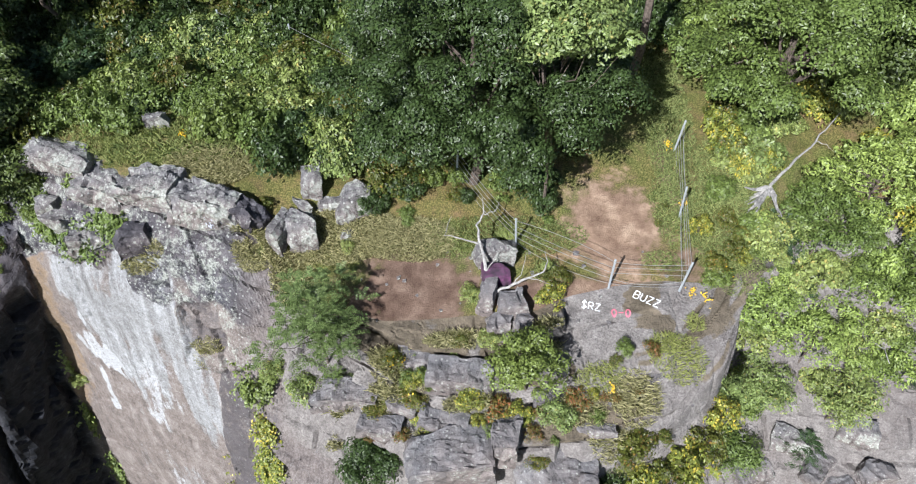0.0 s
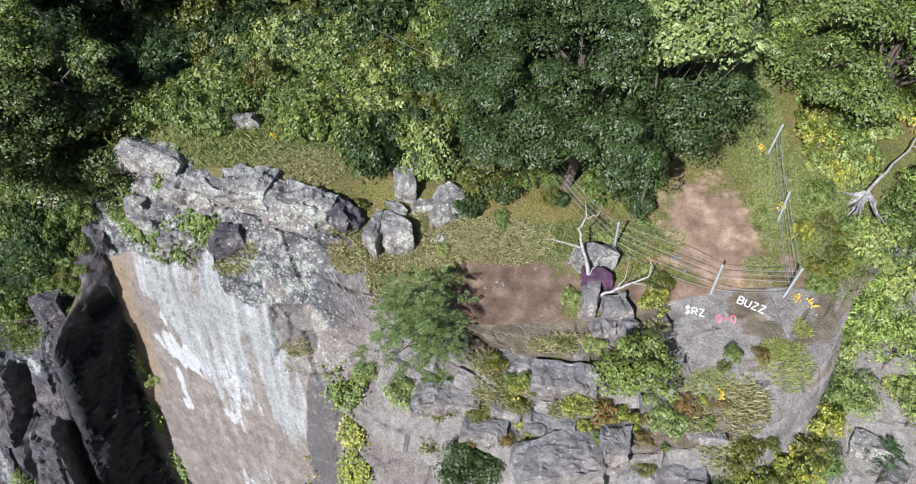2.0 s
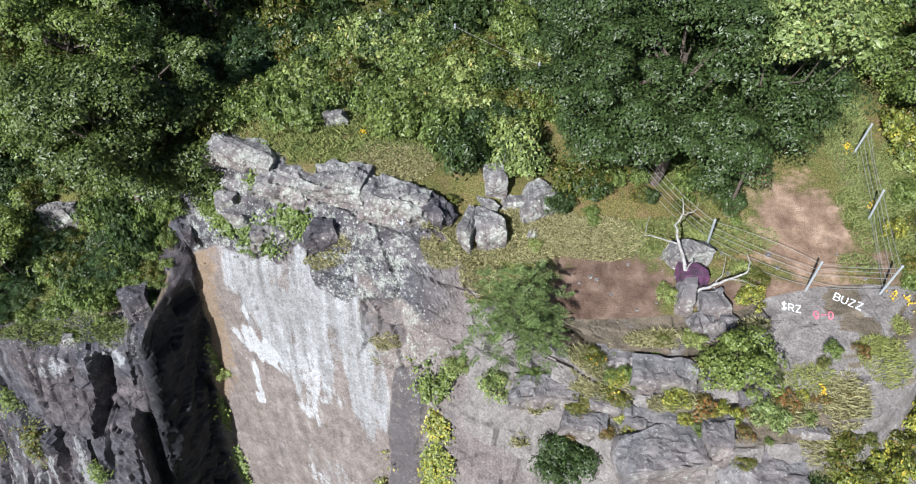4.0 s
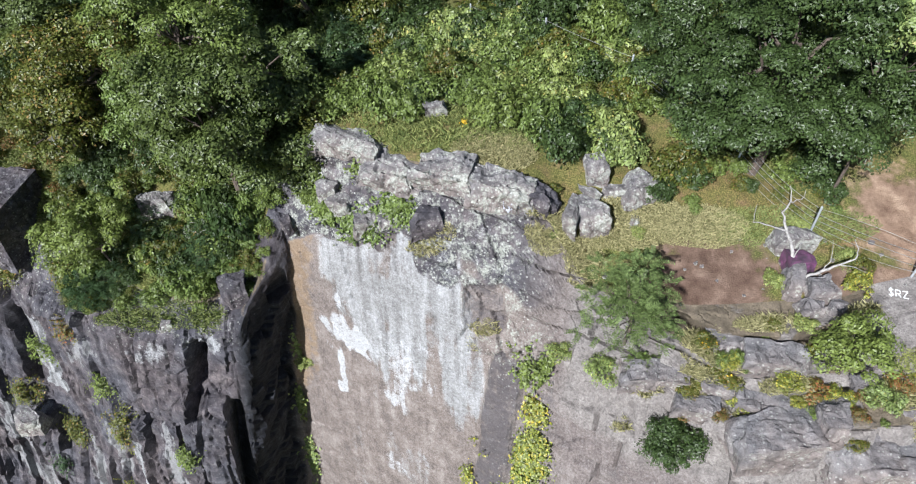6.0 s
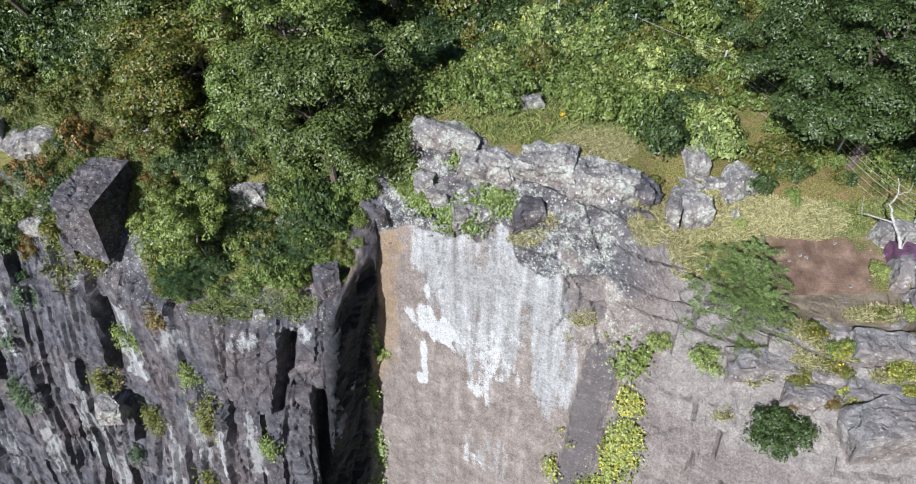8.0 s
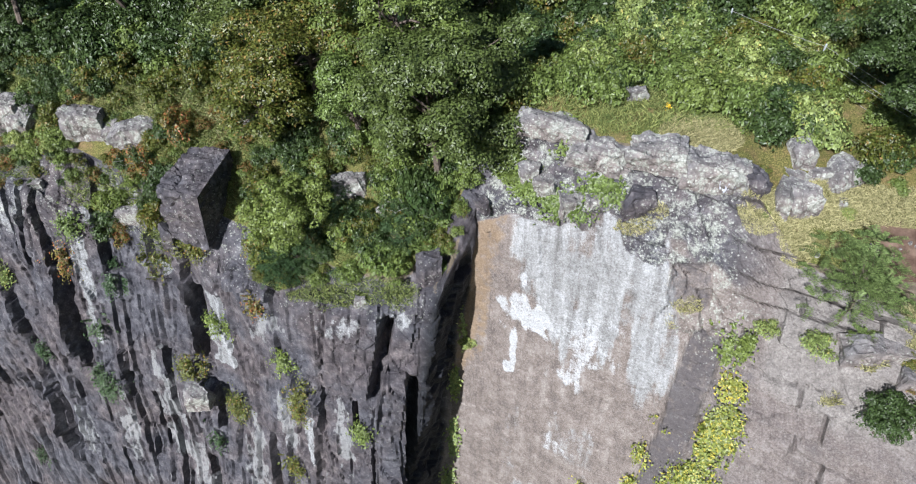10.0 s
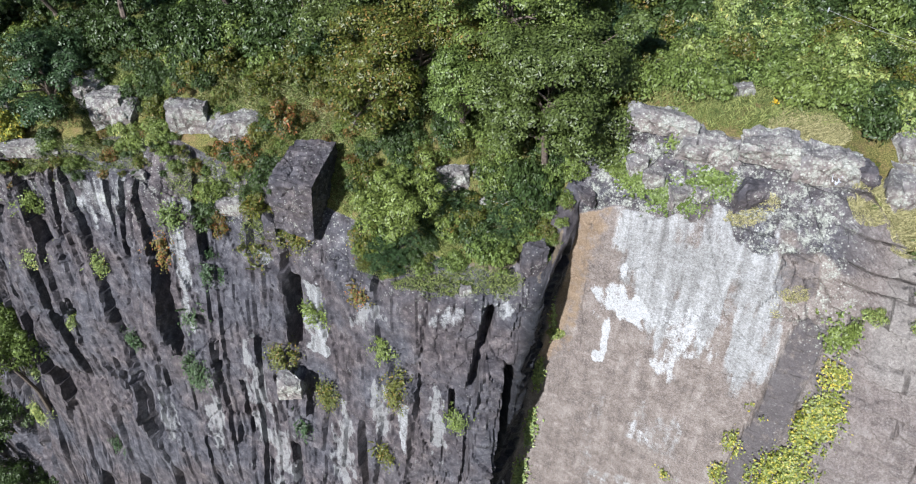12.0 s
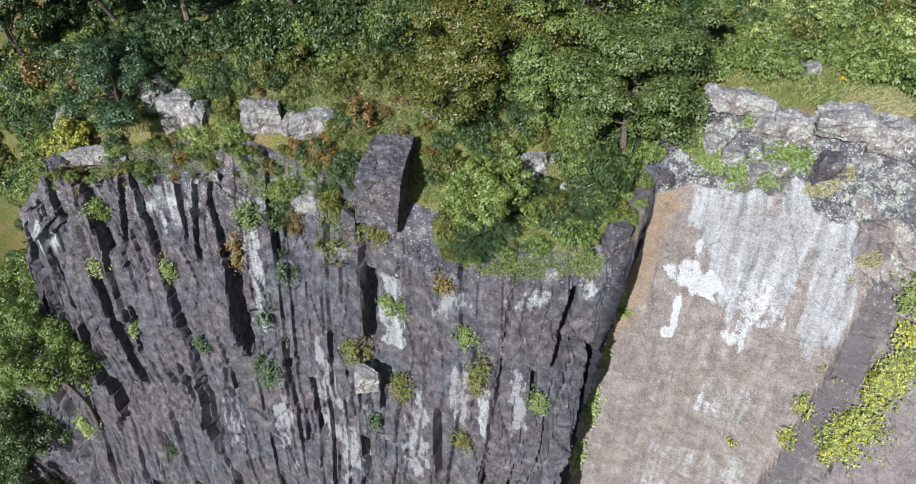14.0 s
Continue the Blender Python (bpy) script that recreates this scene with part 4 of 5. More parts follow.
# forest behind
_forest = [plant_meshes((2.9, 2.9, 3.6), m, 40 + k, 170, 130, 0.078, 0.62, 4.6, 0.17, boughs=38) for k, m in enumerate((LEAF_OAK, LEAF_GREEN, LEAF_OAK))]
_rng = np.random.default_rng(5)
for _row, (_y, _gap) in enumerate(((24.6, 4.3), (28.5, 5.4))):
    for _k, _x in enumerate(np.arange(-56, 24, _gap)):
        _x += _rng.uniform(-1.2, 1.2)
        _yy = _y + _rng.uniform(-1.0, 1.0)
        if _row == 0 and (-17 < _x < -6 or 5.2 < _x < 8.6):
            continue
        _s = _rng.uniform(0.8, 1.15) * (0.82 if _row == 0 else 1.0)
        plant("forest_tree", (_x, _yy, drop(_x, _yy)), _forest[0 if _x < -18 else (_k + _row) % 3], "leafy green forest tree behind the clifftop", "tree", (_s, _s, _s * _rng.uniform(0.85, 1.1)), _rng.uniform(0, 6), "forest behind the clifftop")
for _x, _y, _z, _s in ((-51.8, 20.2, -19.5, 0.95), (-54.5, 22.5, -26, 1.1), (-57, 19, -33, 1.15), (-59.5, 23.5, -29, 1.2), (-56, 26, -22, 1.1), (-60.5, 18, -40, 1.2), (-63, 21, -38, 1.3), (-65, 25, -33, 1.3), (-55.5, 15, -41, 1.1), (-60, 13.5, -46, 1.2), (-66, 16, -44, 1.3), (-52, 25, -13, 0.9)):
    plant("forest_tree", (_x, _y, _z), _forest[1 if _x > -52.5 else 0], "leafy tree rising from below the cliff", "tree", (_s, _s, _s), _x, "trees below the cliff")

plant("forest_tree", (-48.7, 16.3, drop(-48.7, 16.3)), _forest[1], "bright green tree leaning against the end of the cliff", "tree", (0.85, 0.85, 1.3), 1.0)

# light feathered trees on the slope beside the promontory
for _k, (_x, _y, _r, _h) in enumerate(((9.9, 14.6, 1.3, 2.6), (11.4, 15.6, 1.6, 2.6), (13.2, 16.6, 1.7, 2.8), (10.6, 13.6, 1.3, 3.2), (12.6, 14.4, 1.6, 3.6), (14.6, 15.2, 1.7, 3.4), (15.4, 17.4, 1.8, 2.8), (14.2, 13.4, 1.4, 3.2), (16.6, 14.6, 1.7, 3.4), (10.4, 12.4, 1.0, 2.6), (16.8, 18.6, 1.8, 3.0))):
    tree("sumac_tree", _x, _y, _r, _h, (LEAF_SUMAC, LEAF_GREEN, LEAF_SUMAC, LEAF_BRIGHT)[_k % 4], "light green sumac tree with long slim leaves", 60 + _k, rz=0.8 * _r, clumps=70, per=55, leaf=0.078, clump=0.42, trunk=0.05, slim=0.4, hollow=0.3)


# ---- shrubs, zone by zone ----
def joined(name, jobs, label):
    """Many shrubs past counting as one mesh. jobs: (kind, x, y, z, r, h, turn)."""
    by_kind = {}
    for job in jobs:
        by_kind.setdefault(job[0], []).append(job[1:])
    for kind, places in by_kind.items():
        parts = []
        for k, (x, y, z, r, hh, turn) in enumerate(places):
            src = KINDS[kind][k % 3][0]
            co = np.empty(3 * len(src.vertices), np.float32)
            src.vertices.foreach_get("co", co)
            co = co.reshape(-1, 3)
            c, s = math.cos(turn), math.sin(turn)
            parts.append(np.stack([x + r * (c * co[:, 0] - s * co[:, 1]), y + r * (s * co[:, 0] + c * co[:, 1]), z + hh * co[:, 2]], 1))
        v = np.concatenate(parts)
        n = len(v) // 4
        quads = np.arange(4 * n, dtype=np.int32).reshape(n, 4)
        tris = np.concatenate([quads[:, [0, 1, 2]], quads[:, [0, 2, 3]]], 1).reshape(-1)
        me = bpy.data.meshes.new(name)
        me.vertices.add(4 * n)
        me.vertices.foreach_set("co", v.reshape(-1))
        me.loops.add(len(tris))
        me.loops.foreach_set("vertex_index", tris)
        me.polygons.add(2 * n)
        me.polygons.foreach_set("loop_start", np.arange(0, 6 * n, 3, dtype=np.int32))
        me.update(calc_edges=True)
        me.materials.append(KINDS[kind][0][0].materials[0])
        tagged(new(name, me), label, "undergrowth", kind="stuff")


UNDER = []


def thicket(x0, x1, y0, y1, count, sizes, kinds, seed, where, clear=(), group="", stuff=False):
    rng = np.random.default_rng(seed)
    for _ in range(count):
        x, y = rng.uniform(x0, x1), rng.uniform(y0, y1)
        if any((x - cx) ** 2 + (y - cy) ** 2 < cr * cr for cx, cy, cr in clear):
            continue
        r = rng.uniform(*sizes)
        h, kind = r * rng.uniform(1.0, 1.6), kinds[int(rng.integers(len(kinds)))]
        if stuff:
            UNDER.append((kind, x, y, drop(x, y) - 0.06, r, h, rng.uniform(0, 6.3)))
        else:
            shrub(x, y, r, h, kind, where, None, group)


TRUNK = ((9.3, 16.0, 1.0), (9.9, 16.5, 0.9), (10.6, 17.3, 0.9), (11.3, 17.9, 0.9), (11.9, 18.6, 0.8), (12.8, 19.3, 0.7), (13.8, 19.7, 0.6))
OPEN = ((-15.9, 22.0, 2.0), (-9.2, 16.9, 1.2), (-4.3, 15.9, 1.1), (-5.9, 15.3, 1.2), (-11.5, 18.6, 0.7), (-9.8, 16.2, 1.3), (-13.0, 17.2, 1.1), (-15.6, 18.0, 0.9))
thicket(-17, -4.5, 18.2, 23.5, 75, (0.5, 1.0), ("green", "bright", "green", "green", "olive", "green"), 1, "in the scrub behind the rocks", OPEN, "scrub behind the rocks")
thicket(-8, -4, 16.8, 19.5, 12, (0.5, 0.95), ("bright", "green", "dark"), 2, "behind the boulders", OPEN, "scrub behind the boulders")
thicket(-4.5, 4.5, 15.4, 16.8, 14, (0.3, 0.6), ("dark", "green", "dark", "olive"), 3, "under the oak", ((3.6, 14.6, 1.6), (0.5, 13.5, 1.0), (-2.5, 14.0, 1.2)), "shrubs under the oak")
thicket(7.6, 11.5, 15.5, 19.5, 24, (0.4, 0.8), ("bright", "olive", "green", "yellow"), 4, "beside the fence", TRUNK, "scrub beside the fence")
thicket(8.8, 18, 14.6, 22, 55, (0.5, 1.0), ("sumac", "bright", "green", "yellow", "sumac"), 5, "on the wooded slope", TRUNK, "scrub on the wooded slope", True)
thicket(6.9, 9.2, 12.9, 15.5, 16, (0.25, 0.5), ("olive", "yellow", "green"), 6, "at the fence corner", (), "shrubs at the fence corner")
thicket(-26.5, -19.2, 14.4, 17.6, 46, (0.4, 0.85), ("green", "dark", "blue", "olive", "green"), 7, "on the cliff ledge", ((-22.4, 17.4, 0.8), (-29, 17, 1.8), (-19.0, 14.4, 0.5)), "shrubs on the cliff ledge")
thicket(-26, -18, 17.4, 20.5, 30, (0.5, 0.9), ("dark", "green", "olive"), 8, "under the trees", ((-22.4, 17.6, 0.9),), "shrubs under the trees", True)
thicket(-34.5, -30.2, 17.2, 19.6, 24, (0.45, 0.85), ("green", "olive", "dark", "red"), 9, "at the cliff edge", ((-32.2, 19.5, 0.8), (-34.8, 20.1, 1.0), (-29, 17.2, 1.5)), "shrubs at the cliff edge")
thicket(-38.5, -28, 20.8, 24, 36, (0.45, 0.9), ("green", "olive", "dark", "olive"), 10, "on the clifftop meadow", ((-34.8, 20.3, 1.1), (-38.8, 20.6, 1.3)), "shrubs on the clifftop meadow", True)
thicket(-38, -35.3, 19.2, 21.5, 14, (0.4, 0.75), ("green", "bright", "olive"), 11, "between the boulders", ((-38.8, 20.6, 1.2), (-34.8, 20.1, 1.0)), "shrubs between the boulders")
thicket(-50, -41, 19.6, 25, 40, (0.5, 1.0), ("red", "yellow", "olive", "green"), 12, "on the far clifftop", ((-44.6, 21.2, 0.9), (-42.5, 20.2, 1.0)), "shrubs on the far clifftop", True)
thicket(-36, -26, 22.5, 27, 24, (0.8, 1.3), ("dark", "green"), 14, "at the forest edge", (), "shrubs at the forest edge", True)
FREE = OPEN + TRUNK + ((6.6, 14, 1.0), (6.6, 16, 1.0), (6.6, 18, 1.0), (6.7, 20, 1.0), (6.8, 22, 1.0), (3.7, 14.4, 2.2), (-38.8, 20.6, 1.2), (-34.8, 20.1, 1.0), (-32.3, 19.6, 0.9), (-29, 17.2, 1.6), (-31.5, 21.2, 1.6), (9.2, 16.0, 0.8), (-22.4, 17.5, 0.8))
thicket(-17.5, -4, 19.0, 24.5, 150, (0.35, 0.9), ("green", "green", "dark", "bright", "olive", "green"), 51, "", FREE, "", True)
thicket(-17.5, 18, 22.5, 26, 90, (0.6, 1.2), ("green", "dark", "dark", "olive"), 52, "", FREE, "", True)
thicket(-52, -17, 22.0, 26, 120, (0.5, 1.1), ("dark", "dark", "dark", "blue"), 53, "", FREE, "", True)
thicket(-27, -18, 16.5, 21.5, 60, (0.4, 0.8), ("green", "dark", "dark", "olive"), 54, "", FREE, "", True)
thicket(-4.5, 5.5, 16.0, 23, 70, (0.4, 0.8), ("green", "dark", "olive"), 55, "", FREE, "", True)
thicket(7.8, 18, 15, 24, 90, (0.4, 0.9), ("sumac", "bright", "green", "sumac"), 56, "", FREE, "", True)
thicket(8.8, 18, 13.6, 16, 40, (0.4, 0.8), ("sumac", "bright", "green", "blue"), 57, "", ((11.5, 11.6, 1.0),), "", True)
thicket(-46, -30.5, 18.4, 21.5, 110, (0.25, 0.55), ("green", "olive", "dark", "olive", "green", "red"), 58, "", FREE + ((-42.7, 19.6, 0.8), (-44.6, 19.4, 0.6), (-33.6, 19.8, 0.6)), "", True)
thicket(-26.5, -19.2, 14.4, 16.5, 60, (0.2, 0.45), ("green", "dark", "blue", "olive"), 59, "", ((-19.15, 14.5, 0.6), (-21.9, 13.6, 0.5)), "", True)
thicket(-19.2, -17.2, 15.2, 18.5, 22, (0.25, 0.5), ("green", "olive", "bright"), 60, "", ((-17.3, 16.4, 0.6),), "", True)
thicket(-7.5, 6, 13.2, 15.8, 26, (0.12, 0.28), ("green", "olive", "bright"), 61, "", ((3.7, 14.2, 1.7), (-3, 12.6, 1.6), (-5.9, 15.2, 1.0), (-4.2, 15.9, 0.9)), "", True)
thicket(-3.5, 5.5, 8.3, 11, 34, (0.12, 0.3), ("olive", "yellow", "green", "red"), 62, "", (), "", True)
thicket(-47, -27, 20.6, 23.5, 120, (0.3, 0.7), ("dark", "olive", "dark", "dark"), 63, "", FREE + ((-33.6, 19.8, 0.6),), "", True)
thicket(-58, -45.5, 19.5, 26, 60, (0.5, 1.1), ("dark", "olive", "green", "dark"), 64, "", ((-44.6, 21.3, 0.8),), "", True)
thicket(-34, -26.5, 17.4, 20.4, 70, (0.18, 0.42), ("green", "olive", "dark", "green", "red"), 65, "", ((-29, 17.0, 1.5), (-34.8, 20.1, 0.8), (-32.3, 19.6, 0.8)), "", True)
thicket(-46, -34, 18.2, 19.8, 60, (0.15, 0.4), ("green", "olive", "olive", "dark", "red"), 66, "", ((-42.7, 19.6, 0.9), (-44.6, 19.4, 0.6), (-34.8, 20.1, 0.8)), "", True)
thicket(-34, -27.5, 20.0, 22.6, 80, (0.15, 0.36), ("olive", "green", "bright", "olive"), 67, "", ((-32.3, 19.6, 0.8),), "", True)
thicket(-56, 22, 26, 30, 70, (1.1, 1.9), ("dark", "dark", "olive"), 68, "", (), "", True)
thicket(-17.4, -14.2, 20.4, 23.8, 16, (0.5, 0.9), ("dark", "blue", "dark"), 69, "", (), "", True)
joined("undergrowth", UNDER, "dense leafy undergrowth of the clifftop")
for _x, _y, _r, _h, _kind in ((-17.7, 16.9, 0.6, 0.8, "green"), (-18.3, 17.3, 0.7, 1.0, "dark"), (-18.0, 16.2, 0.4, 0.5, "olive"), (-18.7, 16.2, 0.5, 0.6, "green"), (-18.5, 15.4, 0.4, 0.5, "olive"), (-18.7, 14.8, 0.4, 0.45, "green"), (-19.3, 16.3, 0.8, 2.0, "dark"), (-18.7, 16.6, 0.7, 1.9, "green"), (-19.8, 16.7, 0.8, 2.2, "dark"), (-19.2, 15.5, 0.5, 0.6, "olive"), (-18.1, 15.7, 0.3, 0.35, "green"), (-16.9, 17.4, 0.6, 0.8, "bright"), (-17.6, 17.8, 0.7, 1.0, "bright"), (-16.2, 16.6, 0.5, 0.4, "green"), (-7.0, 17.2, 1.0, 1.3, "dark"), (-7.7, 18.0, 0.9, 1.4, "green"), (-5.0, 17.2, 0.9, 1.3, "bright"), (-0.4, 12.6, 0.35, 0.4, "bright"),
                              (2.1, 12.4, 0.45, 0.5, "yellow"), (2.4, 13.0, 0.4, 0.4, "olive"), (-6.9, 11.6, 0.5, 0.5, "bright"), (-4.4, 10.4, 0.45, 0.5, "feathery"), (-5.6, 10.6, 0.55, 0.7, "bright")):
    shrub(_x, _y, _r, _h, _kind)
for _x, _y, _r, _h, _kind in ((-2.7, 10.7, 0.4, 0.45, "olive"), (-2.2, 9.9, 0.5, 0.4, "olive"), (-0.3, 9.7, 0.55, 0.45, "yellow"), (0.5, 9.4, 0.6, 0.5, "red"), (1.0, 9.2, 0.5, 0.4, "yellow"), (2.2, 9.1, 0.55, 0.55, "bright"), (2.7, 9.5, 0.4, 0.35, "red"), 
                              (4.3, 8.6, 0.75, 0.8, "olive"), (4.9, 8.2, 0.8, 0.9, "yellow"), (3.8, 8.1, 0.6, 0.7, "dark"), (5.3, 9.0, 0.4, 0.4, "olive"), (-3.2, 9.7, 0.45, 0.35, "olive"), (-1.0, 9.0, 0.35, 0.3, "red"), (-1.6, 9.1, 0.4, 0.4, "yellow"),
                              (-2.4, 8.8, 0.3, 0.3, "red"), (0.2, 11.0, 0.4, 0.35, "bright"), (-0.6, 11.2, 0.35, 0.3, "olive"), (1.6, 8.3, 0.35, 0.3, "olive"), (5.7, 8.4, 0.7, 0.9, "olive"), (6.3, 8.7, 0.75, 1.0, "yellow"), (6.9, 9.2, 0.7, 1.1, "olive"), (7.4, 9.9, 0.7, 1.2, "yellow"), (7.8, 10.8, 0.6, 1.1, "bright"), (8.1, 11.6, 0.5, 0.9, "green"), (8.2, 9.6, 0.9, 1.2, "bright"),
                              (9.2, 10.6, 0.9, 1.2, "sumac"), (10.2, 11.2, 0.8, 1.0, "sumac"), (11.6, 11.6, 0.6, 0.7, "sumac"), (13.2, 12.4, 0.7, 0.8, "blue")):
    shrub(_x, _y, _r, _h, _kind, "among the terrace rocks", None, "terrace shrubs")

# plants that cling to the rock
_wall = ((-43.1, 18.2, -5.3, 0.7, 0.5, 0), (-43.9, 17.5, -8.4, 0.6, 0.5, 1), (-42.9, 16.3, -12.2, 0.3, 0.35, 1), (-38.9, 15.4, -12.1, 0.45, 0.6, 2), (-35.7, 13.8, -12.8, 0.8, 1.4, 2), (-31.0, 14.1, -11.3, 0.9, 1.0, 3), (-28.8, 14.7, -8.3, 0.7, 0.8, 0),
         (-28.7, 13.1, -13.0, 0.7, 1.2, 3), (-25.5, 13.0, -8.4, 0.6, 0.6, 0), (-24.9, 12.0, -10.2, 0.5, 1.4, 3), (-22.1, 11.1, -11.1, 0.5, 0.7, 0), (-35.5, 15.7, -10.0, 0.3, 0.8, 2), (-34.4, 16.5, -7.8, 0.4, 0.8, 2), (-49.6, 16.2, -22.5, 1.0, 1.0, 1), (-48.1, 17.0, -18.4, 0.6, 0.5, 1),
         (-31.9, 15.8, -5.9, 0.9, 0.5, 3), (-29.7, 16.0, -4.9, 1.1, 0.4, 3), (-35.7, 17.2, -4.9, 0.6, 0.8, 0), (-26.4, 14.2, -6.0, 0.5, 0.6, 4), (-36.3, 16.6, -6.6, 0.3, 1.2, 4), (-43.1, 14.2, -21.8, 0.6, 0.6, 2), (-30.3, 12.0, -15.2, 0.4, 0.6, 2), (-25.8, 10.6, -14.4, 0.4, 0.8, 3), (-40.2, 16.9, -8.2, 0.3, 0.7, 1))
for _k, (_x, _y, _z, _rx, _rz, _m) in enumerate(_wall):
    creeper((_x, _y, _z), _rx, _rz, int(1300 * (0.3 + _rx * _rz)), (LEAF_GREEN, LEAF_BRIGHT, LEAF_BLUE, LEAF_OLIVE, LEAF_RED)[_m], ("green", "bright green", "blue-green", "olive and yellow", "reddening")[_m] + " plants rooted in cracks of the cliff face", 500 + _k, 0.05, 0.55)
for _k, (_x, _y, _z, _rx, _rz, _n) in enumerate(((-18.15, 15.1, -12.7, 0.3, 1.6, 420), (-18.3, 14.4, -17.2, 0.35, 2.2, 520), (-18.6, 13.6, -21.4, 0.45, 2.0, 520), (-17.9, 15.6, -9.0, 0.16, 1.6, 120))):
    creeper((_x, _y, _z), _rx, _rz, _n, LEAF_BRIGHT, "bright green creeper down the cleft", 540 + _k, 0.08, 0.3)
for _k, (_x, _y, _z, _rx, _rz, _n, _m) in enumerate(((-7.4, 10.3, -8.4, 0.9, 2.3, 9000, 1), (-7.7, 9.8, -11.8, 1.5, 2.6, 13000, 1), (-7.7, 11.8, -4.2, 0.7, 0.7, 2400, 0), (-7.4, 11.1, -5.9, 0.45, 1.0, 1800, 1), (-9.75, 10.8, -10.9, 0.25, 0.8, 260, 2), (-9.95, 10.4, -13.0, 0.3, 0.8, 260, 2), (-11.9, 11.2, -15.0, 0.25, 0.25, 60, 1), (-9.2, 11.4, -8.6, 0.12, 0.4, 30, 2), (-7.6, 12.2, -3.4, 0.4, 0.4, 120, 0))):
    creeper((_x, _y, _z), _rx, _rz, _n, (LEAF_GREEN, LEAF_YELLOW, LEAF_YELLOW)[_m], "yellow-green climbing vine hanging down the rock", 560 + _k, 0.058, 0.5, "vine")
for _k, (_x, _y, _z, _rx, _ry, _n) in enumerate(((-14.2, 15.4, -0.8, 1.5, 0.45, 1500), (-15.6, 16.1, -0.6, 0.9, 0.6, 800), (-12.6, 15.5, -0.1, 1.0, 0.35, 700), (-16.4, 17.2, 0.0, 0.7, 0.5, 500), (-14.0, 17.4, 0.6, 0.5, 0.4, 250))):
    creeper((_x, _y, _z), _rx, 0.5, 2 * _n, LEAF_GREEN, "mat of green creeper between the rocks", 590 + _k, 0.06, 0.25, "creeper", _ry)


# ---- grass ----
def grass(zones, blades, material, label, seed, tall, name="grass"):
    """Grass blades over round zones (x, y, half-width, half-depth)."""
    rng = np.random.default_rng(seed)
    area = np.array([z[2] * z[3] for z in zones])
    v = []
    for zx, zy, rx, ry in zones:
        for _ in range(int(blades * rx * ry / area.sum())):
            a, k = rng.uniform(0, 2 * math.pi), math.sqrt(rng.uniform(0, 1))
            x, y = zx + rx * k * math.cos(a), zy + ry * k * math.sin(a)
            z = drop(x, y)
            h = 1.0 * tall * rng.uniform(0.4, 1.3) * (1.15 - 0.5 * k)
            lean = rng.normal(0, 0.55, 2) * h
            w = 0.006 * rng.uniform(0.7, 1.5)
            s = rng.uniform(0, math.pi)
            dx, dy = w * math.cos(s), w * math.sin(s)
            v += [(x - dx, y - dy, z - 0.02), (x + dx, y + dy, z - 0.02), (x + lean[0] * 0.4 + dx * 0.6, y + lean[1] * 0.4 + dy * 0.6, z + h * 0.6), (x + lean[0], y + lean[1], z + h)]
    n = len(v) // 4
    me = bpy.data.meshes.new(name)
    me.from_pydata(v, [], [f for k in range(n) for f in ((4 * k, 4 * k + 1, 4 * k + 2), (4 * k, 4 * k + 2, 4 * k + 3))])
    me.materials.append(material)
    return tagged(new(name, me), label, "grass", kind="stuff")


GRASS_PALE = leaf_material("pale_green_grass", (0.16, 0.19, 0.055), (0.36, 0.38, 0.14), gloss=0.6)
GRASS_GREEN = leaf_material("green_grass", (0.075, 0.11, 0.035), (0.29, 0.33, 0.13), gloss=0.6)
grass(((-9.3, 16.9, 1.5, 0.9), (-7.4, 14.5, 0.8, 0.9), (-6.2, 13.6, 0.7, 0.8), (-4.6, 14.9, 1.9, 1.0), (-11.4, 14.4, 0.9, 0.25), (-2.4, 14.6, 1.6, 0.8), (-9.5, 12.6, 0.6, 0.2), (-3.0, 9.7, 0.6, 0.4), (-2.9, 10.6, 0.5, 0.4)), 44000, GRASS, "long pale dry grass between the rocks", 1, 0.17)
grass(((5.7, 10.6, 0.9, 0.6), (5.2, 10.9, 0.4, 0.3), (3.4, 10.1, 0.8, 0.4), (6.3, 11.6, 0.3, 0.3)), 3800, GRASS_PALE, "tuft of long green grass on the promontory", 2, 0.17)
grass(((6.6, 19.0, 0.9, 4.0), (7.8, 14.8, 1.2, 2.2), (6.2, 15.6, 0.7, 1.6), (0.4, 14.6, 3.0, 0.8), (8.6, 17, 1.4, 1.8), (5.6, 13.6, 0.7, 0.4), (2.0, 13.3, 0.5, 0.5)), 34000, GRASS_GREEN, "rough green grass along the fence", 3, 0.15)
grass(((-31, 21.0, 3.6, 1.3), (-36.5, 20.9, 1.2, 0.8), (-28.4, 19.6, 1.3, 1.0), (-41.5, 19.3, 1.8, 0.5), (-44, 19.6, 1.6, 0.5), (-38.8, 19.2, 1.6, 0.4)), 9000, GRASS, "rough dry grass on the far clifftop", 4, 0.2)
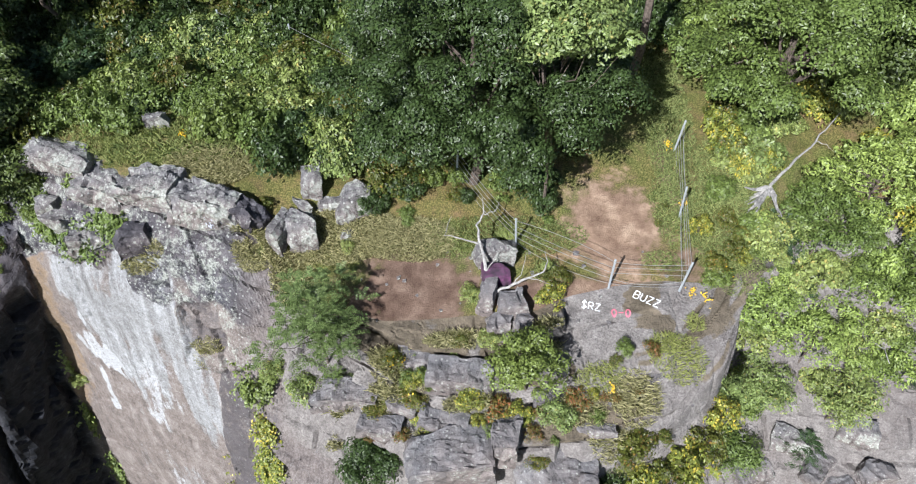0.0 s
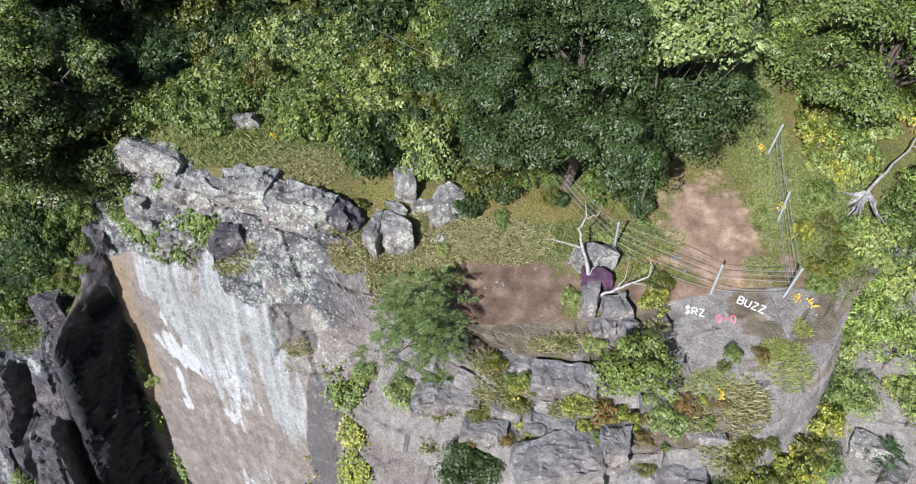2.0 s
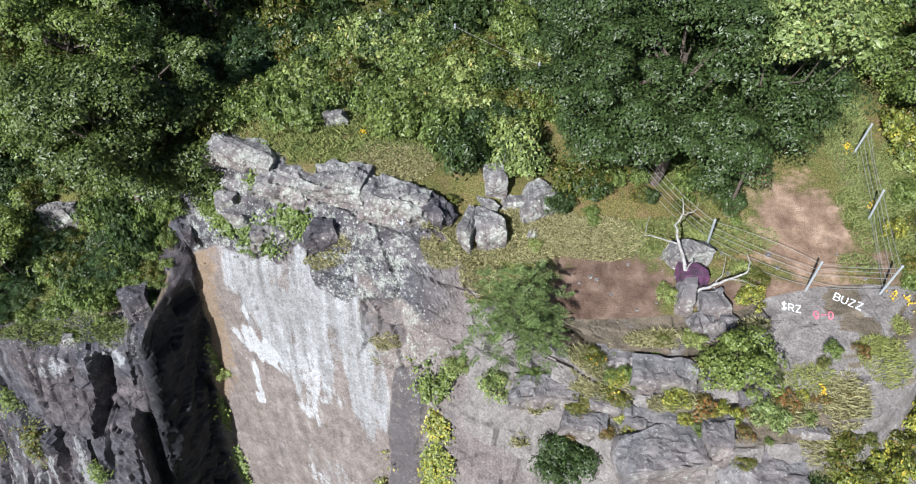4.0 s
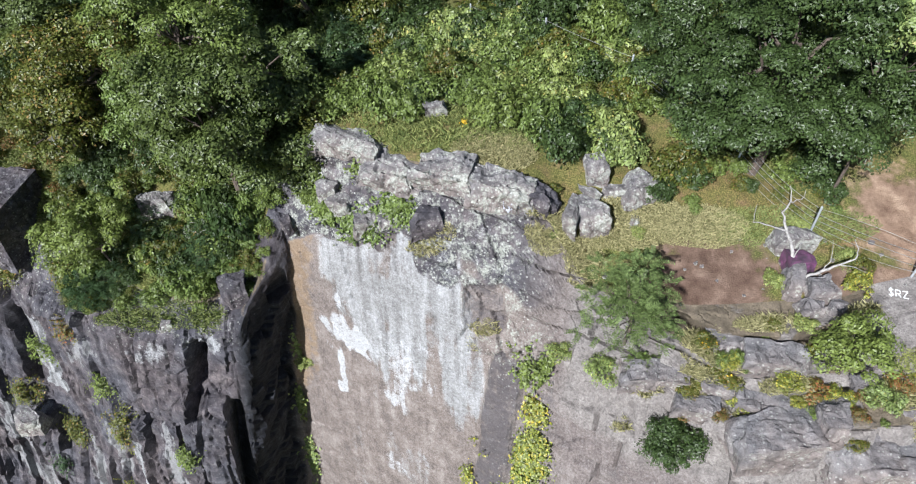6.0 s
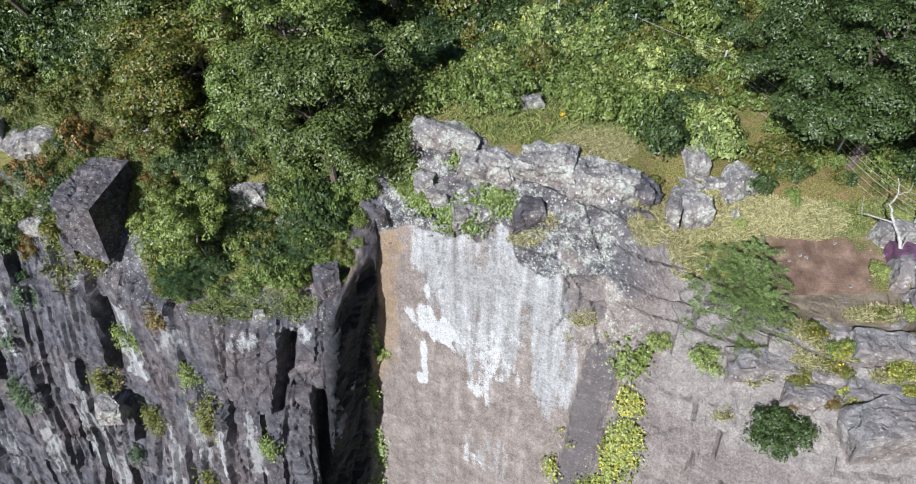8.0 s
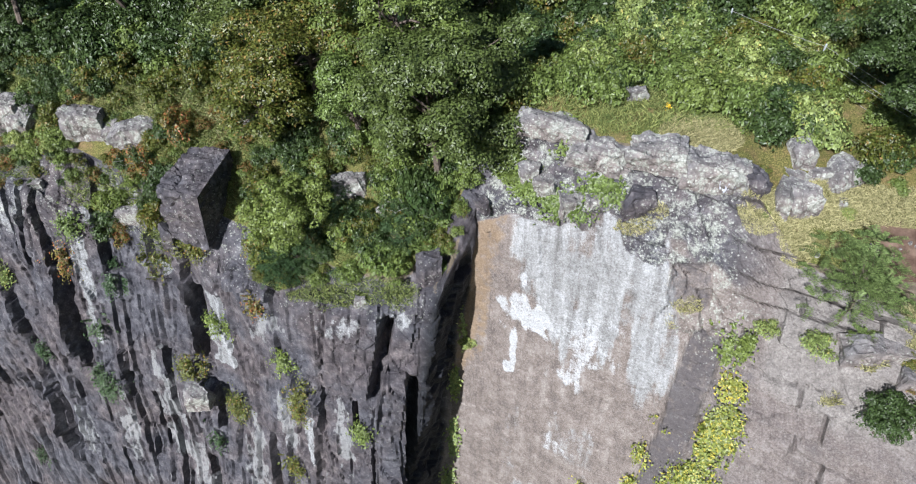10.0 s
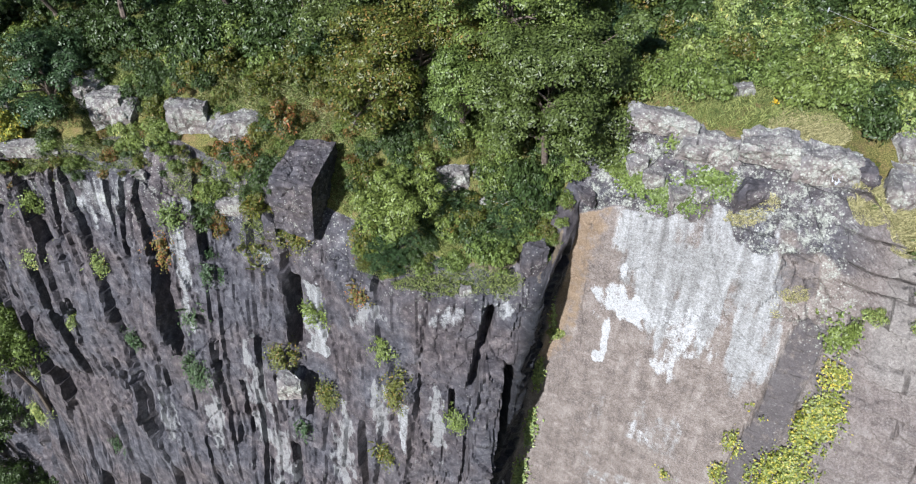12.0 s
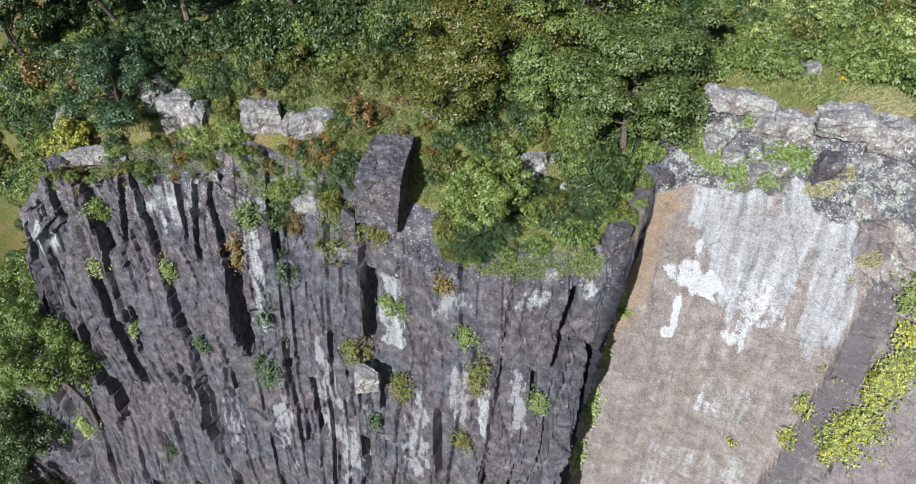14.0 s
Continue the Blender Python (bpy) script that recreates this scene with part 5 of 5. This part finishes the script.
grass(((-22.5, 13.9, 2.6, 0.5), (-25.5, 14.8, 1.2, 0.6), (-20.3, 13.9, 0.8, 0.5), (-31, 16.8, 1.6, 0.5), (-33, 18.3, 3.0, 0.9), (-28.5, 18.9, 2.2, 0.9), (-27, 17.6, 1.2, 1.0), (-31, 21.0, 3.6, 1.5), (-42, 19.0, 5.0, 0.6)), 42000, GRASS_GREEN, "mossy grass along the ledge", 5, 0.2)
grass(((-13, 19.5, 4, 1.6), (-7, 19, 3, 1.6), (-11, 17.6, 4, 0.8), (-47, 21, 4, 2), (-40, 21.5, 4, 1.5), (-23, 16, 4, 1.8)), 40000, GRASS_GREEN, "rough grass in the scrub", 6, 0.22)
grass(((-2.6, 9.8, 1.0, 0.5), (-0.2, 9.5, 1.0, 0.35), (2.6, 9.2, 1.0, 0.4), (4.4, 9.6, 0.8, 0.6), (-2.8, 10.9, 0.7, 0.35), (-0.8, 11.2, 1.0, 0.3), (1.9, 11.2, 0.5, 0.4), (-4.5, 9.7, 0.6, 0.2), (4.0, 8.6, 1.0, 0.35), (-1.2, 8.9, 0.8, 0.2)), 16000, GRASS, "thin dry grass among the terrace rocks", 7, 0.22)
FLOWER = plain_material("yellow_flower", (0.60, 0.36, 0.02), (0.75, 0.52, 0.03), 8, 0.6)
for _k, (_x, _y) in enumerate(((-2.75, 10.55), (-2.5, 10.75), (-2.1, 9.75), (-1.8, 9.3), (6.3, 12.5), (6.7, 12.3), (6.55, 15.7), (-9.9, 18.2), (-10.4, 18.0), (3.7, 9.7), (7.6, 13.3), (6.4, 18.2), (0.3, 9.5))):
    creeper((_x, _y, drop(_x, _y) + 0.2), 0.16, 0.05, 26, FLOWER, "spray of many small yellow flowers", 620 + _k, 0.035, 0.3, "goldenrod", 0.08)["kind"] = "stuff"


# ---- rocks ----
PURPLE, _t, _p = shader("purple_paint")
_n = noise_node(_t, 3.0, 6)
_t.links.new(ramp(_t, _n, (0.35, (0.050, 0.034, 0.050)), (0.55, (0.100, 0.040, 0.085)), (0.7, (0.20, 0.065, 0.165))), _p.inputs["Base Color"])
_p.inputs["Roughness"].default_value = 0.75
bump(_t, _p, _n, 0.4, 0.05)

ROCKS = (
    (-4.25, 15.95, 1.45, 1.15, 0.75, 20, "grey boulder with white lichen spots"),
    (-6.65, 14.75, 0.50, 1.15, 1.2, -14, "narrow upright grey slab"),
    (-5.95, 14.95, 0.95, 1.05, 1.2, 10, "upright split grey block"),
    (-5.75, 16.45, 0.75, 1.0, 0.9, 5, "pale upright rock in the grass"),
    (-6.05, 15.7, 0.35, 1.0, 0.5, 40, "thin pale slab leaning on a block"),
    (-5.15, 15.85, 1.0, 0.45, 0.35, 5, "low pale rock in the grass"),
    (-4.45, 14.95, 0.38, 0.85, 0.2, -10, "flat lichen-covered stone in the grass"),
    (-5.3, 17.6, 0.7, 1.0, 0.8, 15, "dark broken rock between shrubs"),
    (-6.6, 18.6, 1.2, 0.8, 0.7, 20, "pale rock among the shrubs"),
    (0.1, 12.4, 0.6, 1.0, 0.9, -10, "grey block below the dead tree"),
    (0.85, 12.15, 0.95, 0.95, 0.9, 15, "flat-topped grey block below the dead tree"),
    (0.45, 11.55, 0.75, 0.7, 0.6, 5, "grey block at the terrace rim"),
    (1.2, 11.5, 0.6, 0.5, 0.5, 30, "small grey block at the terrace rim"),
    (-4.1, 10.2, 2.1, 1.1, 1.0, -4, "long dark ledge block"),
    (-0.75, 10.25, 1.9, 0.85, 0.8, -8, "long split ledge block"),
    (-2.0, 10.75, 1.3, 0.8, 0.5, -10, "grey ledge slab on the clifftop"),
    (-2.4, 9.6, 1.0, 0.6, 0.45, -15, "grey slab in the terrace"),
    (2.05, 9.6, 1.25, 0.75, 0.55, -12, "loose grey slab on the terrace"),
    (2.0, 10.3, 0.9, 0.5, 0.6, 10, "grey block on the terrace"),
    (-1.0, 8.2, 2.4, 1.5, 1.5, 8, "big weathered slab at the cliff edge"),
    (0.65, 8.65, 0.8, 1.4, 1.2, -8, "narrow slab at the cliff edge"),
    (2.1, 8.0, 2.3, 1.4, 1.5, -4, "broad cracked slab at the cliff edge"),
    (4.1, 7.8, 2.2, 1.3, 1.3, 4, "broad slab at the cliff edge"),
    (3.2, 8.8, 1.2, 0.35, 0.3, -3, "long thin stone on the terrace"),
    (-1.1, 9.15, 1.6, 0.8, 0.7, -12, "jointed ledge block on the clifftop"),
    (-3.0, 9.1, 1.4, 0.8, 0.6, -14, "brownish ledge slab on the clifftop"),
    (5.0, 10.1, 0.6, 0.4, 0.4, 20, "pale broken stone by the grass tuft"),
    (-13.75, 15.35, 1.0, 0.8, 0.8, 10, "pale broken block in green creeper"),
    (-14.75, 16.0, 1.0, 0.8, 0.9, -15, "grey broken block in green creeper"),
    (-15.35, 16.5, 0.8, 0.6, 0.8, 12, "grey broken block in green creeper"),
    (-11.6, 14.75, 1.1, 0.8, 1.1, 15, "dark blunt block on the rim"),
    (-13.0, 15.15, 0.8, 0.6, 0.5, 30, "pale rock in the creeper"),
    (-17.3, 16.45, 0.5, 1.25, 0.6, 42, "long tilted block beside the cleft"),
    (-12.75, 16.45, 2.3, 1.7, 0.95, -19, "broad lichen-covered outcrop on the rim"),
    (-10.95, 15.95, 2.2, 1.5, 0.95, -14, "lichen-covered outcrop on the rim"),
    (-7.75, 15.0, 1.1, 1.0, 0.95, -22, "dark-ended lichen-covered outcrop beside the grass"),
    (-9.1, 15.35, 2.3, 1.4, 1.05, -10, "blocky lichen-covered outcrop with faded lettering"),
    (-14.6, 17.6, 2.8, 1.3, 0.7, -22, "smooth pale slab at the rim"),
    (-16.2, 17.9, 0.9, 0.8, 0.6, 10, "pale slab at the rim"),
    (-11.5, 18.7, 0.9, 0.6, 0.8, 10, "pale rock in the scrub"),
    (-30.9, 16.6, 0.6, 0.8, 1.8, 5, "upright dark pillar beside the huge block"),
    (-19.2, 14.6, 1.0, 0.9, 1.9, 12, "upright block at the head of the cleft"),
    (-38.8, 20.5, 1.6, 1.4, 1.6, 20, "big pale weathered boulder"),
    (-37.9, 20.3, 1.0, 1.0, 1.2, -10, "pale weathered boulder on the clifftop"),
    (-39.8, 21.3, 1.5, 1.1, 1.6, 35, "shaded boulder under the trees"),
    (-34.8, 20.1, 1.7, 1.3, 1.6, 8, "big pale weathered boulder"),
    (-32.3, 19.6, 2.2, 1.1, 1.1, 4, "long ledge rock in the shrubs"),
    (-33.6, 19.8, 0.9, 0.8, 0.9, 30, "pale rock in the shrubs"),
    (-44.6, 21.3, 1.0, 0.9, 1.2, 10, "grey upright boulder on the clifftop"),
    (-42.7, 19.6, 2.6, 0.9, 0.7, 4, "flat rock ledge at the cliff edge"),
    (-44.6, 19.4, 1.2, 0.9, 0.9, 18, "dark block at the cliff edge"),
    (-27.2, 19.7, 0.9, 0.5, 0.5, -30, "pale rock in the grass"),
    (-21.9, 13.6, 0.55, 0.45, 0.5, 20, "pale stone on the ledge"),
    (-22.6, 17.5, 1.5, 0.7, 1.1, 6, "pale lichen-covered rock wall"),
    (-21.2, 17.6, 1.2, 0.6, 1.0, -10, "pale lichen-covered rock wall"),
    (-21.9, 16.6, 1.3, 0.5, 0.5, 5, "pale rock ledge among shrubs"),
    (-37.2, 18.3, 0.5, 0.5, 0.7, 20, "small upright stone at the cliff edge"),
    (-30.4, 12.9, 1.2, 0.9, 1.2, 0, "pale-topped block jutting from the cliff"),
    (11.6, 12.3, 1.6, 1.2, 1.0, 20, "grey broken rock on the slope"),
    (12.8, 12.8, 1.3, 1.0, 0.9, -15, "grey broken rock on the slope"),
    (14.2, 12.2, 1.5, 1.1, 1.0, 35, "pale broken rock on the slope"),
    (13.2, 11.4, 1.2, 0.9, 0.8, 5, "pale broken rock on the slope"),
    (15.4, 12.9, 1.4, 1.0, 1.0, -25, "pale broken rock on the slope"),
    (15.0, 11.4, 1.2, 1.0, 0.8, 15, "grey broken rock on the slope"),
    (10.6, 11.4, 1.1, 0.9, 0.8, 40, "grey broken rock on the slope"),
    (16.4, 11.9, 1.4, 1.0, 0.9, 10, "pale broken rock on the slope"),
    (11.9, 10.8, 1.3, 0.9, 0.9, -30, "grey broken rock on the slope"),
    (-33.0, 17.7, 1.6, 0.7, 0.9, -5, "pale ledge block at the cliff edge"),
)
for _k, (_x, _y, _sx, _sy, _sz, _a, _label) in enumerate(ROCKS):
    stone(_x, _y, (_sx, _sy, _sz), _a, _label, 700 + _k, z=-12.1 if _x == -30.4 else None, sunk=0.55 if _y < 11 else 0.33, chips=3 if _y < 11.6 else 4, skew=0.07 if _y < 11.6 else 0.10, rough=0.17 if "outcrop" in _label else 0.10,
          material=MID_STONE if _y < 12.6 else DARK_STONE if any(w in _label for w in ("dark", "huge", "cleft", "tilted", "dead tree")) else STONE)
stone(-29.3, 17.1, (2.0, 2.8, 3.1), -12, "huge dark squared block on the cliff edge", 747, z=-4.1, sunk=0.08, tip=(3, 0), material=DARK_STONE, chips=0, taper=(0.35, 0.2, -0.03), rough=0.14, skew=0.04)
stone(0.40, 13.1, (0.85, 0.66, 0.8), 8, "boulder painted purple under the dead tree", 801, material=PURPLE, sunk=0.2, name="painted_boulder")
stone(0.35, 13.85, (1.3, 0.7, 0.9), 4, "flat grey boulder behind the painted one", 802, sunk=0.2)
_rng = np.random.default_rng(9)
for _k in range(60):
    _x, _y = _rng.uniform(-6, 6.5), _rng.uniform(8.4, 14.5)
    _s = _rng.uniform(0.05, 0.15)
    stone(_x, _y, (_s, _s * 0.8, _s * 0.6), _rng.uniform(0, 180), "small loose grey stone on bare dirt", 820 + _k % 7, chips=3, group="loose stones", name="stone")


# ---- wire fence ----
GALV = plain_material("galvanised_steel", (0.42, 0.46, 0.50), (0.62, 0.66, 0.70), 30, 0.45, 0.5)
WIRE = plain_material("fence_wire", (0.35, 0.36, 0.36), (0.55, 0.55, 0.54), 40, 0.5, 0.6)


def fence_post(x, y, tip):
    z = drop(x, y)
    root = new("fence_post")
    root.location = (x, y, z)
    root.rotation_euler = (radians(tip[0]), radians(tip[1]), 0)
    tagged(root, "slim galvanised steel fence post set in the ground", "fence post", "fence posts")
    bm = bmesh.new()
    limb(bm, (0, 0, -0.4), (0, 0, 1.28), 0.036, 0.036, 10, 1)
    post = part("post", bm, GALV, root)
    bm = bmesh.new()
    limb(bm, (0, 0, 1.28), (0, 0, 1.31), 0.042, 0.030, 10, 1)
    part("cap", bm, GALV, post)
    return Vector((x, y, z)), Matrix.LocRotScale(None, Euler((radians(tip[0]), radians(tip[1]), 0)), None)


def wires(a, b, slack, seed):
    rng = np.random.default_rng(seed)
    run = new("wire_fence")
    tagged(run, "five slack galvanised wires strung between fence posts", "fence", "fence wires")
    for k in range(5):
        h = 0.2 + 0.25 * k
        p, q = a[0] + a[1] @ Vector((0, 0, h)), b[0] + b[1] @ Vector((0, 0, h))
        s = slack * rng.uniform(0.5, 1.4)
        side = rng.normal(0, 0.05)
        bm = bmesh.new()
        tube(bm, [p.lerp(q, i / 8) + Vector((side, side, -s)) * (i * (8 - i) / 16) for i in range(9)], [0.007] * 9, 4)
        part("wire", bm, WIRE, run)


_posts = [fence_post(*a) for a in ((6.66, 18.05, (0, 4)), (6.42, 15.35, (0, -3)), (5.97, 12.60, (0, 4)), (3.87, 12.80, (0, 0)), (1.05, 14.25, (2, -3)), (-0.9, 16.9, (0, 2)), (-4.25, 20.9, (0, 1)), (-7.4, 23.0, (0, 0)), (-10.4, 24.0, (0, 0)))]
for _k, (_a, _b) in enumerate(zip(_posts, _posts[1:])):
    wires(_a, _b, 0.07 if _k < 4 else 0.15, _k)
fence_post(15.5, 20.3, (0, 8))


# ---- dead wood ----
def dead_wood(name, lines, label, seed, category="dead tree"):
    """lines: runs of (x, y, z, thickness)."""
    rng = np.random.default_rng(seed)
    root = new(name)
    root.location = lines[0][0][:3]
    tagged(root, label, category)
    for k, line in enumerate(lines):
        bm = bmesh.new()
        pts, radii = [], []
        for a, b in zip(line, line[1:]):
            for f in (0, 0.34, 0.67):
                q = Vector(a[:3]).lerp(Vector(b[:3]), f) - root.location
                pts.append(q + Vector(rng.normal(0, 0.018, 3)))
                radii.append(0.62 * (a[3] + (b[3] - a[3]) * f) * rng.uniform(0.9, 1.1))
        pts.append(Vector(line[-1][:3]) - root.location)
        radii.append(line[-1][3] * 0.7)
        tube(bm, pts, radii, 7)
        if k == 0:
            trunk = part("trunk", bm, DEADWOOD, root)
        else:
            part("root" if "roots" in label and k > 1 else "branch", bm, DEADWOOD, trunk)
    return root


dead_wood("dead_tree", (
    ((0.19, 12.35, 0.1, 0.10), (0.05, 13.1, 0.9, 0.085), (-0.15, 13.71, 1.3, 0.065), (-0.19, 14.04, 1.6, 0.05), (-0.02, 14.25, 1.9, 0.035), (-0.06, 14.58, 2.25, 0.015)),
    ((-0.12, 13.6, 1.25, 0.045), (-0.68, 13.65, 1.4, 0.035), (-1.22, 13.70, 1.5, 0.022), (-1.1, 14.0, 1.65, 0.014), (-1.0, 14.25, 1.75, 0.006)),
    ((-0.02, 14.2, 1.85, 0.03), (0.32, 14.33, 1.9, 0.02), (0.45, 14.55, 2.1, 0.008)),
    ((0.2, 12.4, 0.2, 0.085), (0.75, 12.53, 0.5, 0.07), (1.17, 12.56, 0.8, 0.055), (1.78, 12.68, 1.0, 0.04), (1.9, 12.95, 1.15, 0.025), (1.84, 13.26, 1.3, 0.01)),
    ((0.1, 12.95, 0.75, 0.035), (0.35, 13.3, 0.95, 0.022), (0.62, 13.61, 1.1, 0.008)),
    ((0.9, 12.5, 0.6, 0.03), (1.2, 12.9, 0.9, 0.018), (1.3, 13.4, 1.1, 0.006)),
    ((1.3, 12.6, 0.85, 0.025), (1.7, 12.4, 0.9, 0.012), (2.1, 12.3, 0.8, 0.005)),
), "bleached leafless dead tree with crooked limbs", 3)
dead_wood("fallen_tree", (
    ((9.6, 16.5, 1.1, 0.10), (10.37, 17.2, 1.35, 0.07), (11.3, 18.1, 1.5, 0.05), (11.9, 18.7, 1.75, 0.038), (12.6, 19.4, 1.9, 0.028), (13.4, 19.7, 2.0, 0.018), (14.6, 20.0, 2.0, 0.008)),
    ((11.5, 18.3, 1.6, 0.03), (11.9, 18.2, 1.5, 0.015), (12.2, 18.0, 1.3, 0.005)),
    *(((9.62, 16.5, 1.0, 0.09), (9.3 + 0.35 * math.cos(2.1 * k), 16.1 + 0.3 * math.sin(1.7 * k), 1.05 - 0.04 * (k % 7), 0.075), (8.95 + 0.62 * math.cos(2.1 * k), 15.65 + 0.6 * math.sin(1.7 * k), 1.0 + 0.3 * math.sin(k), 0.03)) for k in range(16)),
), "bleached fallen tree trunk with torn roots", 4, "fallen tree")
_rng = np.random.default_rng(31)
for _k in range(16):
    _x, _y = ((10.2, 14.2), (11.0, 13.8), (12.4, 14.2), (13.0, 15.4), (14.8, 16.2), (9.6, 14.2), (10.6, 12.6), (15.0, 14.0), (-20.6, 16.4), (-20.2, 16.8), (-21.0, 16.2), (-32.6, 18.6), (-32.0, 18.4), (-13.2, 21.0), (-14.6, 20.2), (-28.0, 20.4))[_k]
    _z = drop(_x, _y) + (1.6 if _k < 8 else 0.7)
    _a = _rng.uniform(0, 6.3)
    _d = Vector((math.cos(_a), math.sin(_a), 0.3)) * _rng.uniform(0.4, 0.7)
    _c = Vector((_x, _y, _z))
    dead_wood("dead_branch", (((*(_c - _d - Vector((0, 0, 0.5))), 0.028), (*_c, 0.02), (*(_c + _d), 0.012), (*(_c + _d * 1.6 + Vector((0.2, 0.1, 0.25))), 0.004)), ((*_c, 0.015), (*(_c + Vector((-_d.y, _d.x, 0.2)) * 0.8), 0.004))), "bare bleached branch caught in the shrubs", 900 + _k, "branch")


# ---- painted writing ----
STROKES = {"B": ((0, 0, 0, 1, 0.5, 1, 0.6, 0.78, 0.5, 0.55, 0, 0.52), (0.5, 0.52, 0.66, 0.28, 0.5, 0, 0, 0)), "U": ((0, 1, 0, 0.2, 0.2, 0, 0.45, 0, 0.6, 0.2, 0.6, 1),), "Z": ((0, 1, 0.6, 1, 0, 0, 0.62, 0),),
           "R": ((0, 0, 0, 1, 0.5, 1, 0.6, 0.75, 0.5, 0.5, 0, 0.5), (0.3, 0.5, 0.6, 0)), "$": ((0.6, 0.85, 0.3, 1, 0.05, 0.8, 0.3, 0.5, 0.6, 0.25, 0.3, 0, 0, 0.15), (0.3, 1.15, 0.3, -0.15)), "W": ((0, 1, 0.2, 0, 0.4, 0.7, 0.6, 0, 0.8, 1),),
           "o": ((0, 0.5, 0.15, 0.9, 0.45, 0.9, 0.6, 0.5, 0.45, 0.1, 0.15, 0.1, 0, 0.5),), "-": ((0, 0.5, 0.6, 0.5),)}


def graffiti(word, place, along, up, width, material, label, surface=LAND):
    """Sprayed letters that lie on the rock below or behind them."""
    along, up = Vector(along), Vector(up)
    root = new("graffiti")
    root.location = place
    for k, ch in enumerate(word):
        bm = bmesh.new()
        for line in STROKES[ch]:
            pts = [Vector(place) + along * (line[i] + 0.85 * k) + up * line[i + 1] for i in range(0, len(line), 2)]
            for a, b in zip(pts, pts[1:]):
                w = (b - a).normalized().cross(along.cross(up)).normalized() * width * 0.5
                steps = max(2, int((b - a).length / 0.04))
                last = None
                for i in range(steps + 1):
                    c = a.lerp(b, i / steps)
                    row = []
                    for e in (c - w, c + w):
                        hit = surface.find_nearest(e) if surface is not LAND else (Vector((e.x, e.y, drop(e.x, e.y))), Vector((0, 0, 1)))
                        n = hit[1] if hit[1].dot(Vector((0, -0.6, 0.8))) > 0 else -hit[1]
                        row.append(bm.verts.new(hit[0] + n * (0.05 if surface is LAND else 0.02) - root.location))
                    if last:
                        bm.faces.new((last[0], last[1], row[1], row[0]))
                    last = row
        part("letter", bm, material, root)
    return tagged(root, label, "graffiti")


WHITE_PAINT = plain_material("white_spray_paint", (0.66, 0.68, 0.70), (0.84, 0.86, 0.88), 25, 0.6)
PINK_PAINT = plain_material("pink_spray_paint", (0.50, 0.10, 0.16), (0.62, 0.20, 0.26), 18, 0.7)
GREY_PAINT = plain_material("faded_spray_paint", (0.34, 0.36, 0.44), (0.48, 0.50, 0.58), 18, 0.7)
graffiti("BUZZ", (4.55, 12.42, 0.25), (0.21, -0.135, 0), (0.14, 0.22, 0.02), 0.036, WHITE_PAINT, "white sprayed letters BUZZ on bare rock")
graffiti("$RZ", (2.98, 12.12, 0.1), (0.23, -0.065, 0), (0.05, 0.24, 0.02), 0.034, WHITE_PAINT, "white sprayed letters on bare rock")
graffiti("o-o", (3.85, 11.80, 0.1), (0.24, -0.02, 0), (0.02, 0.24, 0.02), 0.04, PINK_PAINT, "faded pink sprayed marks on bare rock")
for _ob in list(scene.objects):
    if _ob.get("label") == "blocky lichen-covered outcrop with faded lettering":
        _m = Matrix.LocRotScale(_ob.location, _ob.rotation_euler, None)
        _face = BVHTree.FromPolygons([_m @ v.co for v in _ob.data.vertices], [tuple(q.vertices) for q in _ob.data.polygons])
        graffiti("W-", (-8.85, 14.72, 0.75), (0.30, 0.0, 0), (0, 0.10, 0.30), 0.04, GREY_PAINT, "faded blue-grey lettering on the outcrop", _face)
        break
